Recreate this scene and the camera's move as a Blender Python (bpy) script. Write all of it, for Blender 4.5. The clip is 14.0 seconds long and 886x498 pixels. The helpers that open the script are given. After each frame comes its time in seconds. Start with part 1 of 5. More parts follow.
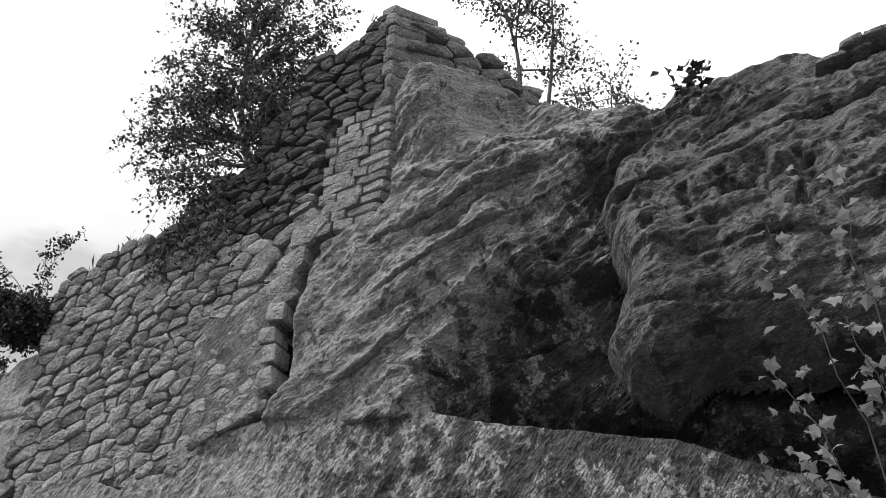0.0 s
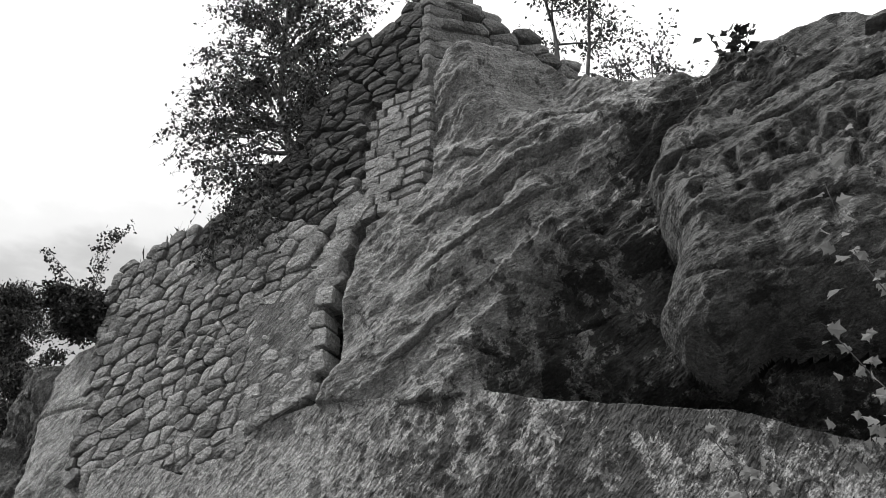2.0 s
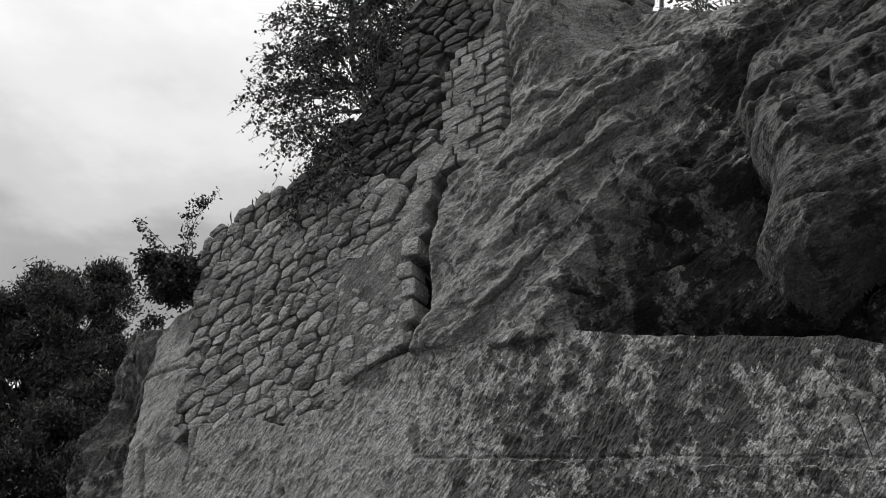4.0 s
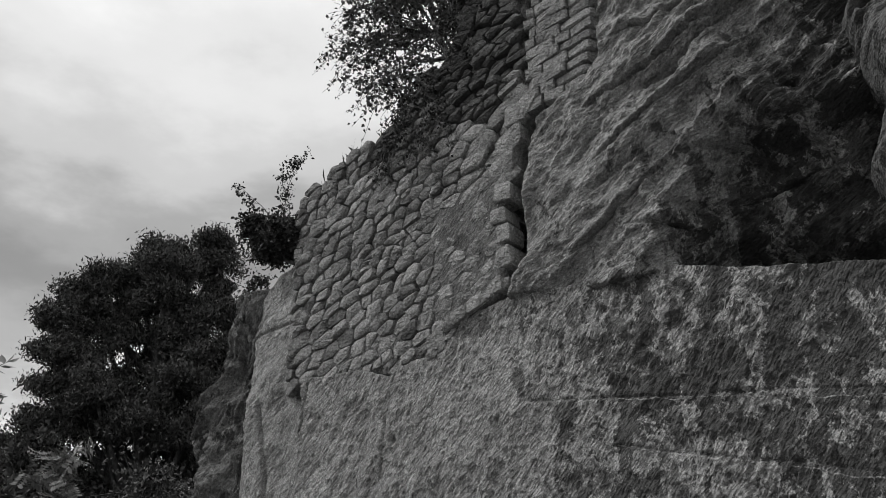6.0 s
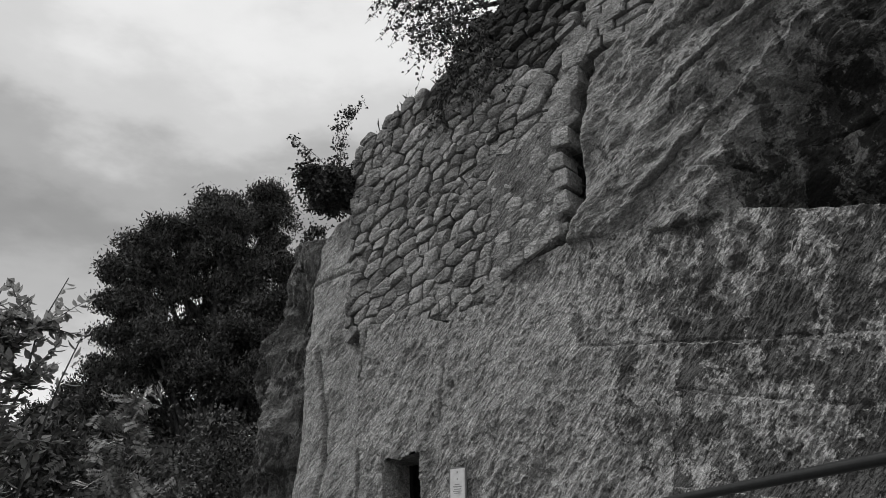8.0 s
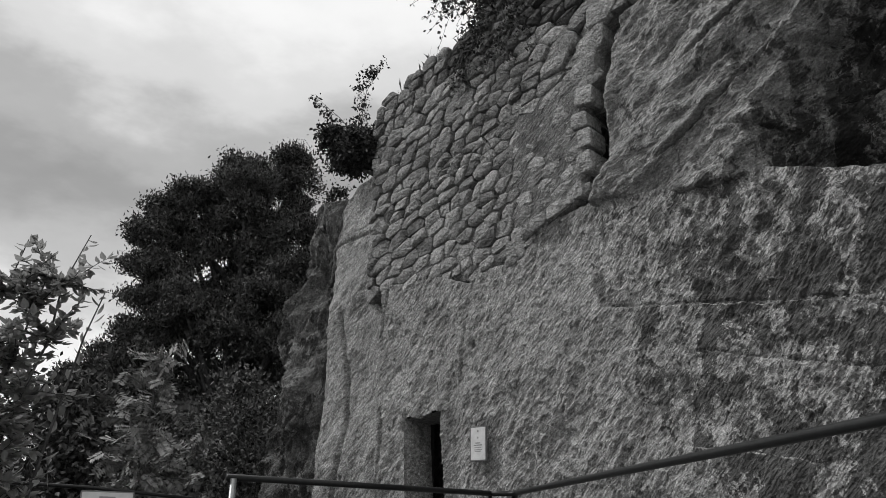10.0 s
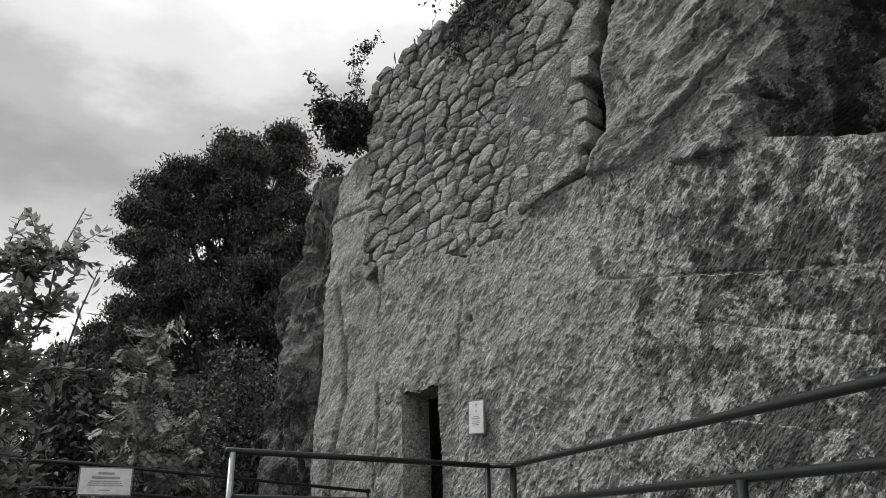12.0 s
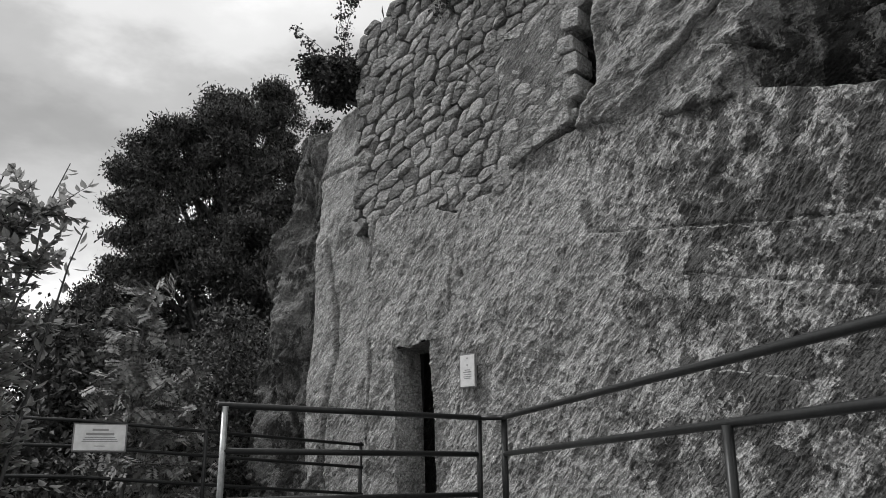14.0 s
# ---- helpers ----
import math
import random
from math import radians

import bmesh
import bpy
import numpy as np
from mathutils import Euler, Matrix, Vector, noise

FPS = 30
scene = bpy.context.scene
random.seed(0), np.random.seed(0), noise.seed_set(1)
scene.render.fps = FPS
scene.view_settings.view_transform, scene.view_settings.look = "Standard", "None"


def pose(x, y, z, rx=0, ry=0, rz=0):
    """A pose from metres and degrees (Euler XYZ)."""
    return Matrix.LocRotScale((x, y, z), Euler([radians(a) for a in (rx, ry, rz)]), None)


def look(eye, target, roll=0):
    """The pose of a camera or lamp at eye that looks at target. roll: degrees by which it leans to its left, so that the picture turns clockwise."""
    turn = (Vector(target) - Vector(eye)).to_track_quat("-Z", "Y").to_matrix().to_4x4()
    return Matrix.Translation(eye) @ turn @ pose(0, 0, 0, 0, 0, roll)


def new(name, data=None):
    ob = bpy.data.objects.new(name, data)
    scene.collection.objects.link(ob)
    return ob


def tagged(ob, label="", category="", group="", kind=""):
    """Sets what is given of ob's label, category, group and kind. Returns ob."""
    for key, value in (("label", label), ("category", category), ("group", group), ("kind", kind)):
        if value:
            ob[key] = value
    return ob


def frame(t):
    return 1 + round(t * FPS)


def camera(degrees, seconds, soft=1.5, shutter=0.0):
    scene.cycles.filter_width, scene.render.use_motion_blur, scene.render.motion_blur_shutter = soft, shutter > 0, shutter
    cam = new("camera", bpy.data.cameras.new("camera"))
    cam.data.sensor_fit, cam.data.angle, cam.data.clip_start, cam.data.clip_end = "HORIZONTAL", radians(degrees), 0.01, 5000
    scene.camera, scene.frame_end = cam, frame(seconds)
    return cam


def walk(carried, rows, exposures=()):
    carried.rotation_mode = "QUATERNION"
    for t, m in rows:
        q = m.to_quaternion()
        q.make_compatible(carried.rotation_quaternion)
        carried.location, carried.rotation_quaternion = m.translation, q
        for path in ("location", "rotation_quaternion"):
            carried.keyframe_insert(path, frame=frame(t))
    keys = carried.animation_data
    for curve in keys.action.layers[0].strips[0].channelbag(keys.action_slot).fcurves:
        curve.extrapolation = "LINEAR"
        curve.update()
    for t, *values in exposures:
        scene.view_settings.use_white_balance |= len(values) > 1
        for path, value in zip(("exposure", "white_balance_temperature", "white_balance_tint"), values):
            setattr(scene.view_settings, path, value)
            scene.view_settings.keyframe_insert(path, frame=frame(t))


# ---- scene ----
cam = camera(57.0, 14.0, soft=0.6)
PATH = [
    (0, (5.805, -6.651, 0.943), (5.232, -5.072, 2.029), 0.2),
    (0.5, (5.793, -6.655, 0.936), (5.219, -5.072, 2.015), 0.1),
    (1, (5.797, -6.633, 0.933), (5.202, -5.056, 2.009), 0.2),
    (1.5, (5.767, -6.663, 0.942), (5.142, -5.088, 2.005), -0.3),
    (2, (5.723, -6.659, 0.919), (5.055, -5.093, 1.968), -0.3),
    (4.3, (5.532, -6.68, 0.756), (4.653, -5.155, 1.705), -0.6),
    (4.5, (5.543, -6.651, 0.765), (4.633, -5.134, 1.697), -0.6),
    (5, (5.532, -6.637, 0.771), (4.557, -5.141, 1.672), -1.0),
    (5.5, (5.52, -6.63, 0.773), (4.497, -5.155, 1.654), -1.1),
    (6, (5.516, -6.625, 0.771), (4.451, -5.168, 1.632), -1.0),
    (6.5, (5.507, -6.613, 0.772), (4.404, -5.17, 1.61), -1.2),
    (7, (5.504, -6.611, 0.767), (4.363, -5.181, 1.574), -1.1),
    (7.5, (5.492, -6.604, 0.765), (4.318, -5.184, 1.543), -0.6),
    (8, (5.417, -6.644, 0.69), (4.23, -5.227, 1.452), 0.1),
    (8.5, (5.446, -6.603, 0.687), (4.234, -5.192, 1.423), 0.3),
    (11, (5.389, -6.595, 0.64), (4.129, -5.188, 1.298), 0.8),
    (11.5, (5.38, -6.588, 0.629), (4.126, -5.172, 1.277), 0.4),
    (12, (5.376, -6.572, 0.616), (4.122, -5.149, 1.249), 0.3),
    (12.5, (5.368, -6.575, 0.606), (4.109, -5.146, 1.218), 0.2),
    (13, (5.364, -6.568, 0.596), (4.104, -5.13, 1.182), -0.1),
    (13.5, (5.365, -6.559, 0.58), (4.106, -5.111, 1.143), -0.3),
    (14, (5.377, -6.546, 0.585), (4.118, -5.087, 1.121), -0.4),
]
EXPOSURES = [(0, 0.55), (2, 0.5), (4.5, -0.08), (8.5, -0.05), (11, 0.24), (14, 0.36)]
walk(cam, [(t, look(e, g, r)) for t, e, g, r in PATH], EXPOSURES)

# ---- world, sun ----
world = bpy.data.worlds.new("overcast_sky")
scene.world = world
world.use_nodes = True
wn, wl = world.node_tree.nodes, world.node_tree.links
wn.clear()


def wnode(kind, **kw):
    n = wn.new(kind)
    for k, v in kw.items():
        n.inputs[k].default_value = v
    return n


w_out = wn.new("ShaderNodeOutputWorld")
w_bg = wnode("ShaderNodeBackground", Strength=0.1)
w_sky = wn.new("ShaderNodeTexSky")
w_sky.sky_type = "NISHITA"
w_sky.sun_disc = False
w_sky.sun_elevation = radians(52)
w_sky.sun_rotation = radians(215)
w_bw = wn.new("ShaderNodeRGBToBW")
w_co = wn.new("ShaderNodeTexCoord")
w_sep = wn.new("ShaderNodeSeparateXYZ")
w_noise = wnode("ShaderNodeTexNoise", Scale=3.2, Detail=6.0, Roughness=0.55)
w_noise2 = wnode("ShaderNodeTexNoise", Scale=7.0, Detail=5.0, Roughness=0.5)
w_map = wn.new("ShaderNodeMapping")
w_map.inputs["Scale"].default_value = (1.0, 1.0, 2.2)
w_map.inputs["Location"].default_value = (0.3, 0.1, 0.4)
w_warp = wn.new("ShaderNodeMath")
w_warp.operation = "MULTIPLY_ADD"
w_warp.inputs[1].default_value = 0.36
w_add = wn.new("ShaderNodeMath")
w_add.operation = "ADD"
w_ramp = wn.new("ShaderNodeValToRGB")
cr = w_ramp.color_ramp
cr.interpolation = "EASE"
for pos, v in ((0.0, 0.6), (0.2, 0.85), (0.28, 0.85), (0.36, 0.45), (0.44, 0.28), (0.50, 0.40), (0.57, 0.66), (0.66, 0.88), (0.78, 1.1)):
    e = cr.elements.new(pos)
    e.color = (v, v, v, 1)
cr.elements.remove(cr.elements[0])
cr.elements[len(cr.elements) - 1].color = (0.9, 0.9, 0.9, 1)
w_mul = wn.new("ShaderNodeMath")
w_mul.operation = "MULTIPLY_ADD"
w_mul.inputs[1].default_value = 9.0
w_mix = wn.new("ShaderNodeMath")
w_mix.operation = "MULTIPLY_ADD"
w_mix.inputs[1].default_value = 0.12
wl.new(w_co.outputs["Generated"], w_map.inputs["Vector"])
wl.new(w_map.outputs["Vector"], w_noise.inputs["Vector"])
wl.new(w_map.outputs["Vector"], w_noise2.inputs["Vector"])
wl.new(w_co.outputs["Generated"], w_sep.inputs[0])
wl.new(w_noise.outputs["Fac"], w_warp.inputs[0])
wl.new(w_sep.outputs["Z"], w_warp.inputs[2])
wl.new(w_warp.outputs[0], w_add.inputs[0])
w_add.inputs[1].default_value = -0.13
wl.new(w_add.outputs[0], w_ramp.inputs["Fac"])
wl.new(w_sky.outputs[0], w_bw.inputs[0])
wl.new(w_ramp.outputs["Color"], w_mul.inputs[0])
wl.new(w_bw.outputs[0], w_mix.inputs[0])
wl.new(w_noise2.outputs["Fac"], w_mix.inputs[2])
wl.new(w_mix.outputs[0], w_mul.inputs[2])
wl.new(w_mul.outputs[0], w_bg.inputs["Color"])
wl.new(w_bg.outputs[0], w_out.inputs[0])

sun_data = bpy.data.lights.new("sun", "SUN")
sun_data.energy = 1.9
sun_data.angle = radians(12)
sun = new("sun", sun_data)
sun.matrix_world = look((-13.0, -9.5, 19.0), (0.5, 0, 3.0))


# ---- noise and mesh helpers ----
def lattice(ix, iy, iz, seed):
    h = (ix * 374761393 + iy * 668265263 + iz * 2147483647 + seed * 1274126177) & 0xFFFFFFFF
    h = ((h ^ (h >> 13)) * 1274126177) & 0xFFFFFFFF
    return ((h ^ (h >> 16)) & 0xFFFF) / 65535.0


def vnoise(x, y, z, seed=0):
    """Smooth value noise, 0 to 1."""
    x, y, z = np.broadcast_arrays(np.asarray(x, float), np.asarray(y, float), np.asarray(z, float))
    ix, iy, iz = (np.floor(a).astype(np.int64) for a in (x, y, z))
    fx, fy, fz = x - ix, y - iy, z - iz
    fx, fy, fz = (f * f * (3 - 2 * f) for f in (fx, fy, fz))
    r = 0
    for dx in (0, 1):
        for dy in (0, 1):
            for dz in (0, 1):
                w = (fx if dx else 1 - fx) * (fy if dy else 1 - fy) * (fz if dz else 1 - fz)
                r = r + w * lattice(ix + dx, iy + dy, iz + dz, seed)
    return r


def fbm(x, y, z, octaves=4, seed=0, gain=0.5):
    """Fractal noise about zero, roughly -0.5 to 0.5."""
    total, amp, f, norm = 0, 1.0, 1.0, 0
    for o in range(octaves):
        total = total + amp * (vnoise(x * f, y * f, z * f, seed + o * 17) - 0.5)
        norm += amp
        amp *= gain
        f *= 2.03
    return total / norm


def ridged(x, y, z, octaves=4, seed=0):
    """Crags: sharp crests, 0 to 1."""
    total, amp, f, norm = 0, 1.0, 1.0, 0
    for o in range(octaves):
        total = total + amp * (1 - np.abs(2 * vnoise(x * f, y * f, z * f, seed + o * 13) - 1)) ** 2
        norm += amp
        amp *= 0.5
        f *= 2.1
    return total / norm


def smooth(a, b, v):
    t = np.clip((v - a) / (b - a), 0, 1)
    return t * t * (3 - 2 * t)


def inside_distance(px, pz, poly):
    """Signed distance to a closed outline, positive inside."""
    d = np.full(px.shape, 1e9)
    ins = np.zeros(px.shape, bool)
    n = len(poly)
    for i in range(n):
        (ax, az), (bx, bz) = poly[i], poly[(i + 1) % n]
        ex, ez = bx - ax, bz - az
        t = np.clip(((px - ax) * ex + (pz - az) * ez) / (ex * ex + ez * ez + 1e-12), 0, 1)
        d = np.minimum(d, np.hypot(px - ax - t * ex, pz - az - t * ez))
        if az != bz:
            ins ^= ((az > pz) != (bz > pz)) & (px < ex * (pz - az) / ez + ax)
    return np.where(ins, d, -d)


def mesh_from(name, verts, faces, material, flat=False):
    me = bpy.data.meshes.new(name)
    me.from_pydata([tuple(map(float, v)) for v in verts] if not isinstance(verts, np.ndarray) else verts.tolist(), [], faces if isinstance(faces, list) else faces.tolist())
    if material:
        me.materials.append(material)
    me.polygons.foreach_set("use_smooth", np.full(len(me.polygons), not flat))
    me.update()
    return me


def thing(name, label, category, group="", kind="", at=(0, 0, 0)):
    ob = new(name)
    ob.empty_display_size = 0.1
    ob.location = at
    return tagged(ob, label, category, group, kind)


def child(ob, parent):
    ob.parent = parent
    ob.matrix_parent_inverse = Matrix.Translation(-Vector(parent.location)) if parent.parent is None else Matrix.Identity(4)
    return ob


def part(name, bm, material, parent, label=""):
    me = bpy.data.meshes.new(name)
    bm.to_mesh(me)
    bm.free()
    me.materials.append(material)
    ob = child(new(name, me), parent)
    return tagged(ob, label)


def grid_part(name, verts, faces, material, parent=None, label="", flat=False):
    ob = new(name, mesh_from(name, verts, faces, material, flat))
    if parent:
        child(ob, parent)
    return tagged(ob, label)


def tube(points, radii, sides=8, cap=True):
    """A tapered tube along points, as verts and faces."""
    verts, faces = [], []
    pts = [Vector(p) for p in points]
    for i, p in enumerate(pts):
        d = (pts[min(i + 1, len(pts) - 1)] - pts[max(i - 1, 0)]).normalized()
        a = d.cross(Vector((0.31, 0.17, 0.93))).normalized()
        b = d.cross(a)
        r = radii[i] if isinstance(radii, (list, tuple)) else radii
        for k in range(sides):
            t = 2 * math.pi * k / sides
            verts.append(p + (a * math.cos(t) + b * math.sin(t)) * r)
    for i in range(len(pts) - 1):
        for k in range(sides):
            k2 = (k + 1) % sides
            faces.append([i * sides + k, i * sides + k2, (i + 1) * sides + k2, (i + 1) * sides + k])
    if cap:
        faces.append(list(range(sides))[::-1])
        faces.append([(len(pts) - 1) * sides + k for k in range(sides)])
    return [tuple(v) for v in verts], faces


def join(pieces):
    verts, faces = [], []
    for v, f in pieces:
        o = len(verts)
        verts.extend(v)
        faces.extend([[i + o for i in q] for q in f])
    return verts, faces


# ---- materials ----
class Mat:
    """A small node builder for grey, weathered surfaces."""

    def __init__(self, name, rough=0.9, metal=0.0):
        self.m = bpy.data.materials.new(name)
        self.m.use_nodes = True
        self.n, self.l = self.m.node_tree.nodes, self.m.node_tree.links
        self.b = self.n["Principled BSDF"]
        self.b.inputs["Roughness"].default_value = rough
        self.b.inputs["Metallic"].default_value = metal
        self.b.inputs["Specular IOR Level"].default_value = 0.25
        self.co = self.n.new("ShaderNodeTexCoord").outputs["Object"]

    def mapped(self, scale=(1, 1, 1), rot=(0, 0, 0), loc=(0, 0, 0)):
        """Coordinates turned by rot, then stretched."""
        m = self.n.new("ShaderNodeMapping")
        m.vector_type = "TEXTURE"
        m.inputs["Scale"].default_value = [1.0 / q for q in scale]
        m.inputs["Rotation"].default_value = rot
        m.inputs["Location"].default_value = loc
        self.l.new(self.co, m.inputs["Vector"])
        return m.outputs[0]

    def noise(self, scale, detail=5, rough=0.6, vec=None, distort=0.0):
        t = self.n.new("ShaderNodeTexNoise")
        t.inputs["Scale"].default_value = scale
        t.inputs["Detail"].default_value = detail
        t.inputs["Roughness"].default_value = rough
        t.inputs["Distortion"].default_value = distort
        self.l.new(vec if vec else self.co, t.inputs["Vector"])
        return t.outputs["Fac"]

    def voronoi(self, scale, vec=None, feature="F1"):
        t = self.n.new("ShaderNodeTexVoronoi")
        t.feature = feature
        t.inputs["Scale"].default_value = scale
        self.l.new(vec if vec else self.co, t.inputs["Vector"])
        return t.outputs["Distance"]

    def ramp(self, fac, *stops):
        r = self.n.new("ShaderNodeValToRGB")
        e = r.color_ramp.elements
        while len(e) < len(stops):
            e.new(0.5)
        for s, (p, v) in zip(e, stops):
            s.position = p
            s.color = (v, v, v, 1)
        self.l.new(fac, r.inputs["Fac"])
        return r.outputs["Color"]

    def math(self, op, a, b):
        m = self.n.new("ShaderNodeMath")
        m.operation = op
        for i, v in enumerate((a, b)):
            if isinstance(v, (int, float)):
                m.inputs[i].default_value = v
            else:
                self.l.new(v, m.inputs[i])
        return m.outputs[0]

    def mix(self, fac, a, b):
        m = self.n.new("ShaderNodeMix")
        m.data_type = "FLOAT"
        for i, v in ((0, fac), (2, a), (3, b)):
            if isinstance(v, (int, float)):
                m.inputs[i].default_value = v
            else:
                self.l.new(v, m.inputs[i])
        return m.outputs[0]

    def random(self):
        return self.n.new("ShaderNodeObjectInfo").outputs["Random"]

    def island(self):
        return self.n.new("ShaderNodeNewGeometry").outputs["Random Per Island"]

    def color(self, v, tint=(1.0, 1.0, 1.0)):
        c = self.n.new("ShaderNodeCombineColor")
        for i, k in enumerate(tint):
            self.l.new(self.math("MULTIPLY", v, k), c.inputs[i])
        self.l.new(c.outputs[0], self.b.inputs["Base Color"])
        return self

    def bump(self, *layers):
        last = None
        for fac, strength, dist in layers:
            b = self.n.new("ShaderNodeBump")
            b.inputs["Strength"].default_value = strength
            b.inputs["Distance"].default_value = dist
            self.l.new(fac, b.inputs["Height"])
            if last:
                self.l.new(last, b.inputs["Normal"])
            last = b.outputs[0]
        self.l.new(last, self.b.inputs["Normal"])
        return self


def sandstone(name, lo=0.16, hi=0.34, dark=0.06, dark_at=0.62, pale=0.0, tool=1.0, tool_rot=0.5, stain_shade=None, veins=(), growth_shade=0.225, crust_shade=0.0):
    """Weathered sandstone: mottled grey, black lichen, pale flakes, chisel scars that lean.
    The darkening runs along the cliff (from, to), its edge leaning: thicker black growth plus painted shade."""
    k = Mat(name, 0.95)
    slant = k.mapped((2.2, 1.0, 0.65), (0, tool_rot, 0))
    big = k.noise(0.8, 6, 0.62)
    mid = k.noise(3.6, 7, 0.68, None, 0.5)
    scars = k.noise(7.5, 6, 0.68, slant, 1.2)
    chips = k.voronoi(10, slant)
    chips2 = k.voronoi(23, k.mapped((2.0, 1.0, 0.7), (0, tool_rot + 0.2, 0), (3, 1, 2)))
    fine = k.noise(42, 5, 0.72)
    grit = k.noise(120, 3, 0.7)
    run = k.noise(2.3, 8, 0.72, k.mapped((1.2, 1.2, 0.8)), 0.15)
    base = k.mix(k.ramp(big, (0.32, 0), (0.68, 1)), lo, hi)
    base = k.math("MULTIPLY", base, k.ramp(mid, (0.3, 0.72), (0.7, 1.2)))
    base = k.math("MULTIPLY", base, k.ramp(scars, (0.36, 0.62), (0.60, 1.25)))
    base = k.math("MULTIPLY", base, k.ramp(fine, (0.36, 0.62), (0.64, 1.38)))
    base = k.math("MULTIPLY", base, k.ramp(grit, (0.34, 0.6), (0.66, 1.4)))
    growth = run
    if stain_shade:
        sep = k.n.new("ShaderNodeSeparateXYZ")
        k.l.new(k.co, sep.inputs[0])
        run_x = k.math("SUBTRACT", sep.outputs[0], k.math("MULTIPLY", k.math("SUBTRACT", sep.outputs[2], 4.2), stain_shade[2]))
        along = k.math("MULTIPLY", k.math("SUBTRACT", run_x, stain_shade[0]), 1.0 / (stain_shade[1] - stain_shade[0]))
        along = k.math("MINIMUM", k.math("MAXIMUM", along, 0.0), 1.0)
        growth = k.math("ADD", run, k.math("MULTIPLY", along, growth_shade))
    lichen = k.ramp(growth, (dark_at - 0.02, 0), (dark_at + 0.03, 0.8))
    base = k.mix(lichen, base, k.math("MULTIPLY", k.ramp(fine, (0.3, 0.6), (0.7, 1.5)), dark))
    if pale:
        rim = k.ramp(growth, (dark_at - 0.05, 0), (dark_at - 0.035, pale), (dark_at - 0.02, pale), (dark_at - 0.005, 0))
        rim = k.math("MULTIPLY", rim, k.ramp(k.noise(4, 5, 0.7), (0.48, 0), (0.6, 1)))
        base = k.mix(rim, base, 0.42)
    if stain_shade:
        # dark crust breaking off in patches with pale fresh rims; it also carries painted shade
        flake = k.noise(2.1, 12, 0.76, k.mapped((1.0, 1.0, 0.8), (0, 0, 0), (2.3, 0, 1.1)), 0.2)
        shift = k.math("ADD", flake, k.math("MULTIPLY", k.math("SUBTRACT", along, 0.85 - crust_shade), 0.16))
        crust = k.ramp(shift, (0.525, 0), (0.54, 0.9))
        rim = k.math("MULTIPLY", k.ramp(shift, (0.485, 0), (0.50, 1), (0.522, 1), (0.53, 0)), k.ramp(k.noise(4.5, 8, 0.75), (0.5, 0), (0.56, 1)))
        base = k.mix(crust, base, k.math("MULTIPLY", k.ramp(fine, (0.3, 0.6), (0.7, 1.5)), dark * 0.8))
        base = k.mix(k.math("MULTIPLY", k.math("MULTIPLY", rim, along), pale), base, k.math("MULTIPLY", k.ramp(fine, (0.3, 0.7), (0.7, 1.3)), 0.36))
    for x0, z0, slope, half, xa, xb in veins:
        sep = k.n.new("ShaderNodeSeparateXYZ")
        k.l.new(k.co, sep.inputs[0])
        line = k.math("SUBTRACT", sep.outputs[2], k.math("ADD", k.math("MULTIPLY", k.math("SUBTRACT", sep.outputs[0], x0), slope), z0))
        line = k.math("ABSOLUTE", k.math("ADD", line, k.math("MULTIPLY", k.math("SUBTRACT", k.noise(3.5, 6, 0.6), 0.5), 0.16)), 0)
        on = k.math("LESS_THAN", line, half)
        on = k.math("MULTIPLY", on, k.math("MULTIPLY", k.math("GREATER_THAN", sep.outputs[0], xa), k.math("LESS_THAN", sep.outputs[0], xb)))
        on = k.math("MULTIPLY", on, k.ramp(k.noise(9, 5, 0.7), (0.42, 0), (0.58, 0.7)))
        base = k.mix(on, base, 0.5)
    k.color(base, (1.0, 1.0, 0.985))
    lean2 = k.mapped((2.4, 1.0, 0.6), (0, tool_rot, 0), (1, 5, 2))
    k.bump((k.noise(4.5, 1.5, 0.5), 0.6, 0.04), (k.noise(9, 2, 0.55, lean2, 0.8), tool * 0.7, 0.025), (chips, tool * 0.35, 0.02),
           (chips2, tool * 0.7, 0.03), (k.noise(22, 2, 0.6, lean2, 0.4), 0.9, 0.022), (k.noise(60, 1.5, 0.5), 0.8, 0.012))
    return k.m


VEINS = ((2.41, 2.68, -0.16, 0.005, 1.7, 9.0), (2.37, 2.30, -0.26, 0.006, 2.3, 9.0), (2.9, 1.36, -0.2, 0.008, 2.2, 3.4), (0.28, 2.09, -0.55, 0.006, 0.2, 1.5))
# darker to the right: lichen thickens, with shade painted in beside it
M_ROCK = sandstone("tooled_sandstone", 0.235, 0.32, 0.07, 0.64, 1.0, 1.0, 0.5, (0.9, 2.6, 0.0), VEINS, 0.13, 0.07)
# crust past the leaning edge also paints the shade of the hollow
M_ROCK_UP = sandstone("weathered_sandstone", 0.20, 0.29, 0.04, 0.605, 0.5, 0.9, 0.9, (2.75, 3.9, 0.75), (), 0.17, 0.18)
# low base colour all over, with black lichen patches
M_ROCK_DARK = sandstone("dark_sandstone", 0.075, 0.13, 0.022, 0.56, 0.3, 0.7, 1.1)
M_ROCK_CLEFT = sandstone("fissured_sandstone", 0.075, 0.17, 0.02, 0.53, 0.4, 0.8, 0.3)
M_CORE = sandstone("recessed_mortar", 0.07, 0.14, 0.04, 0.6)


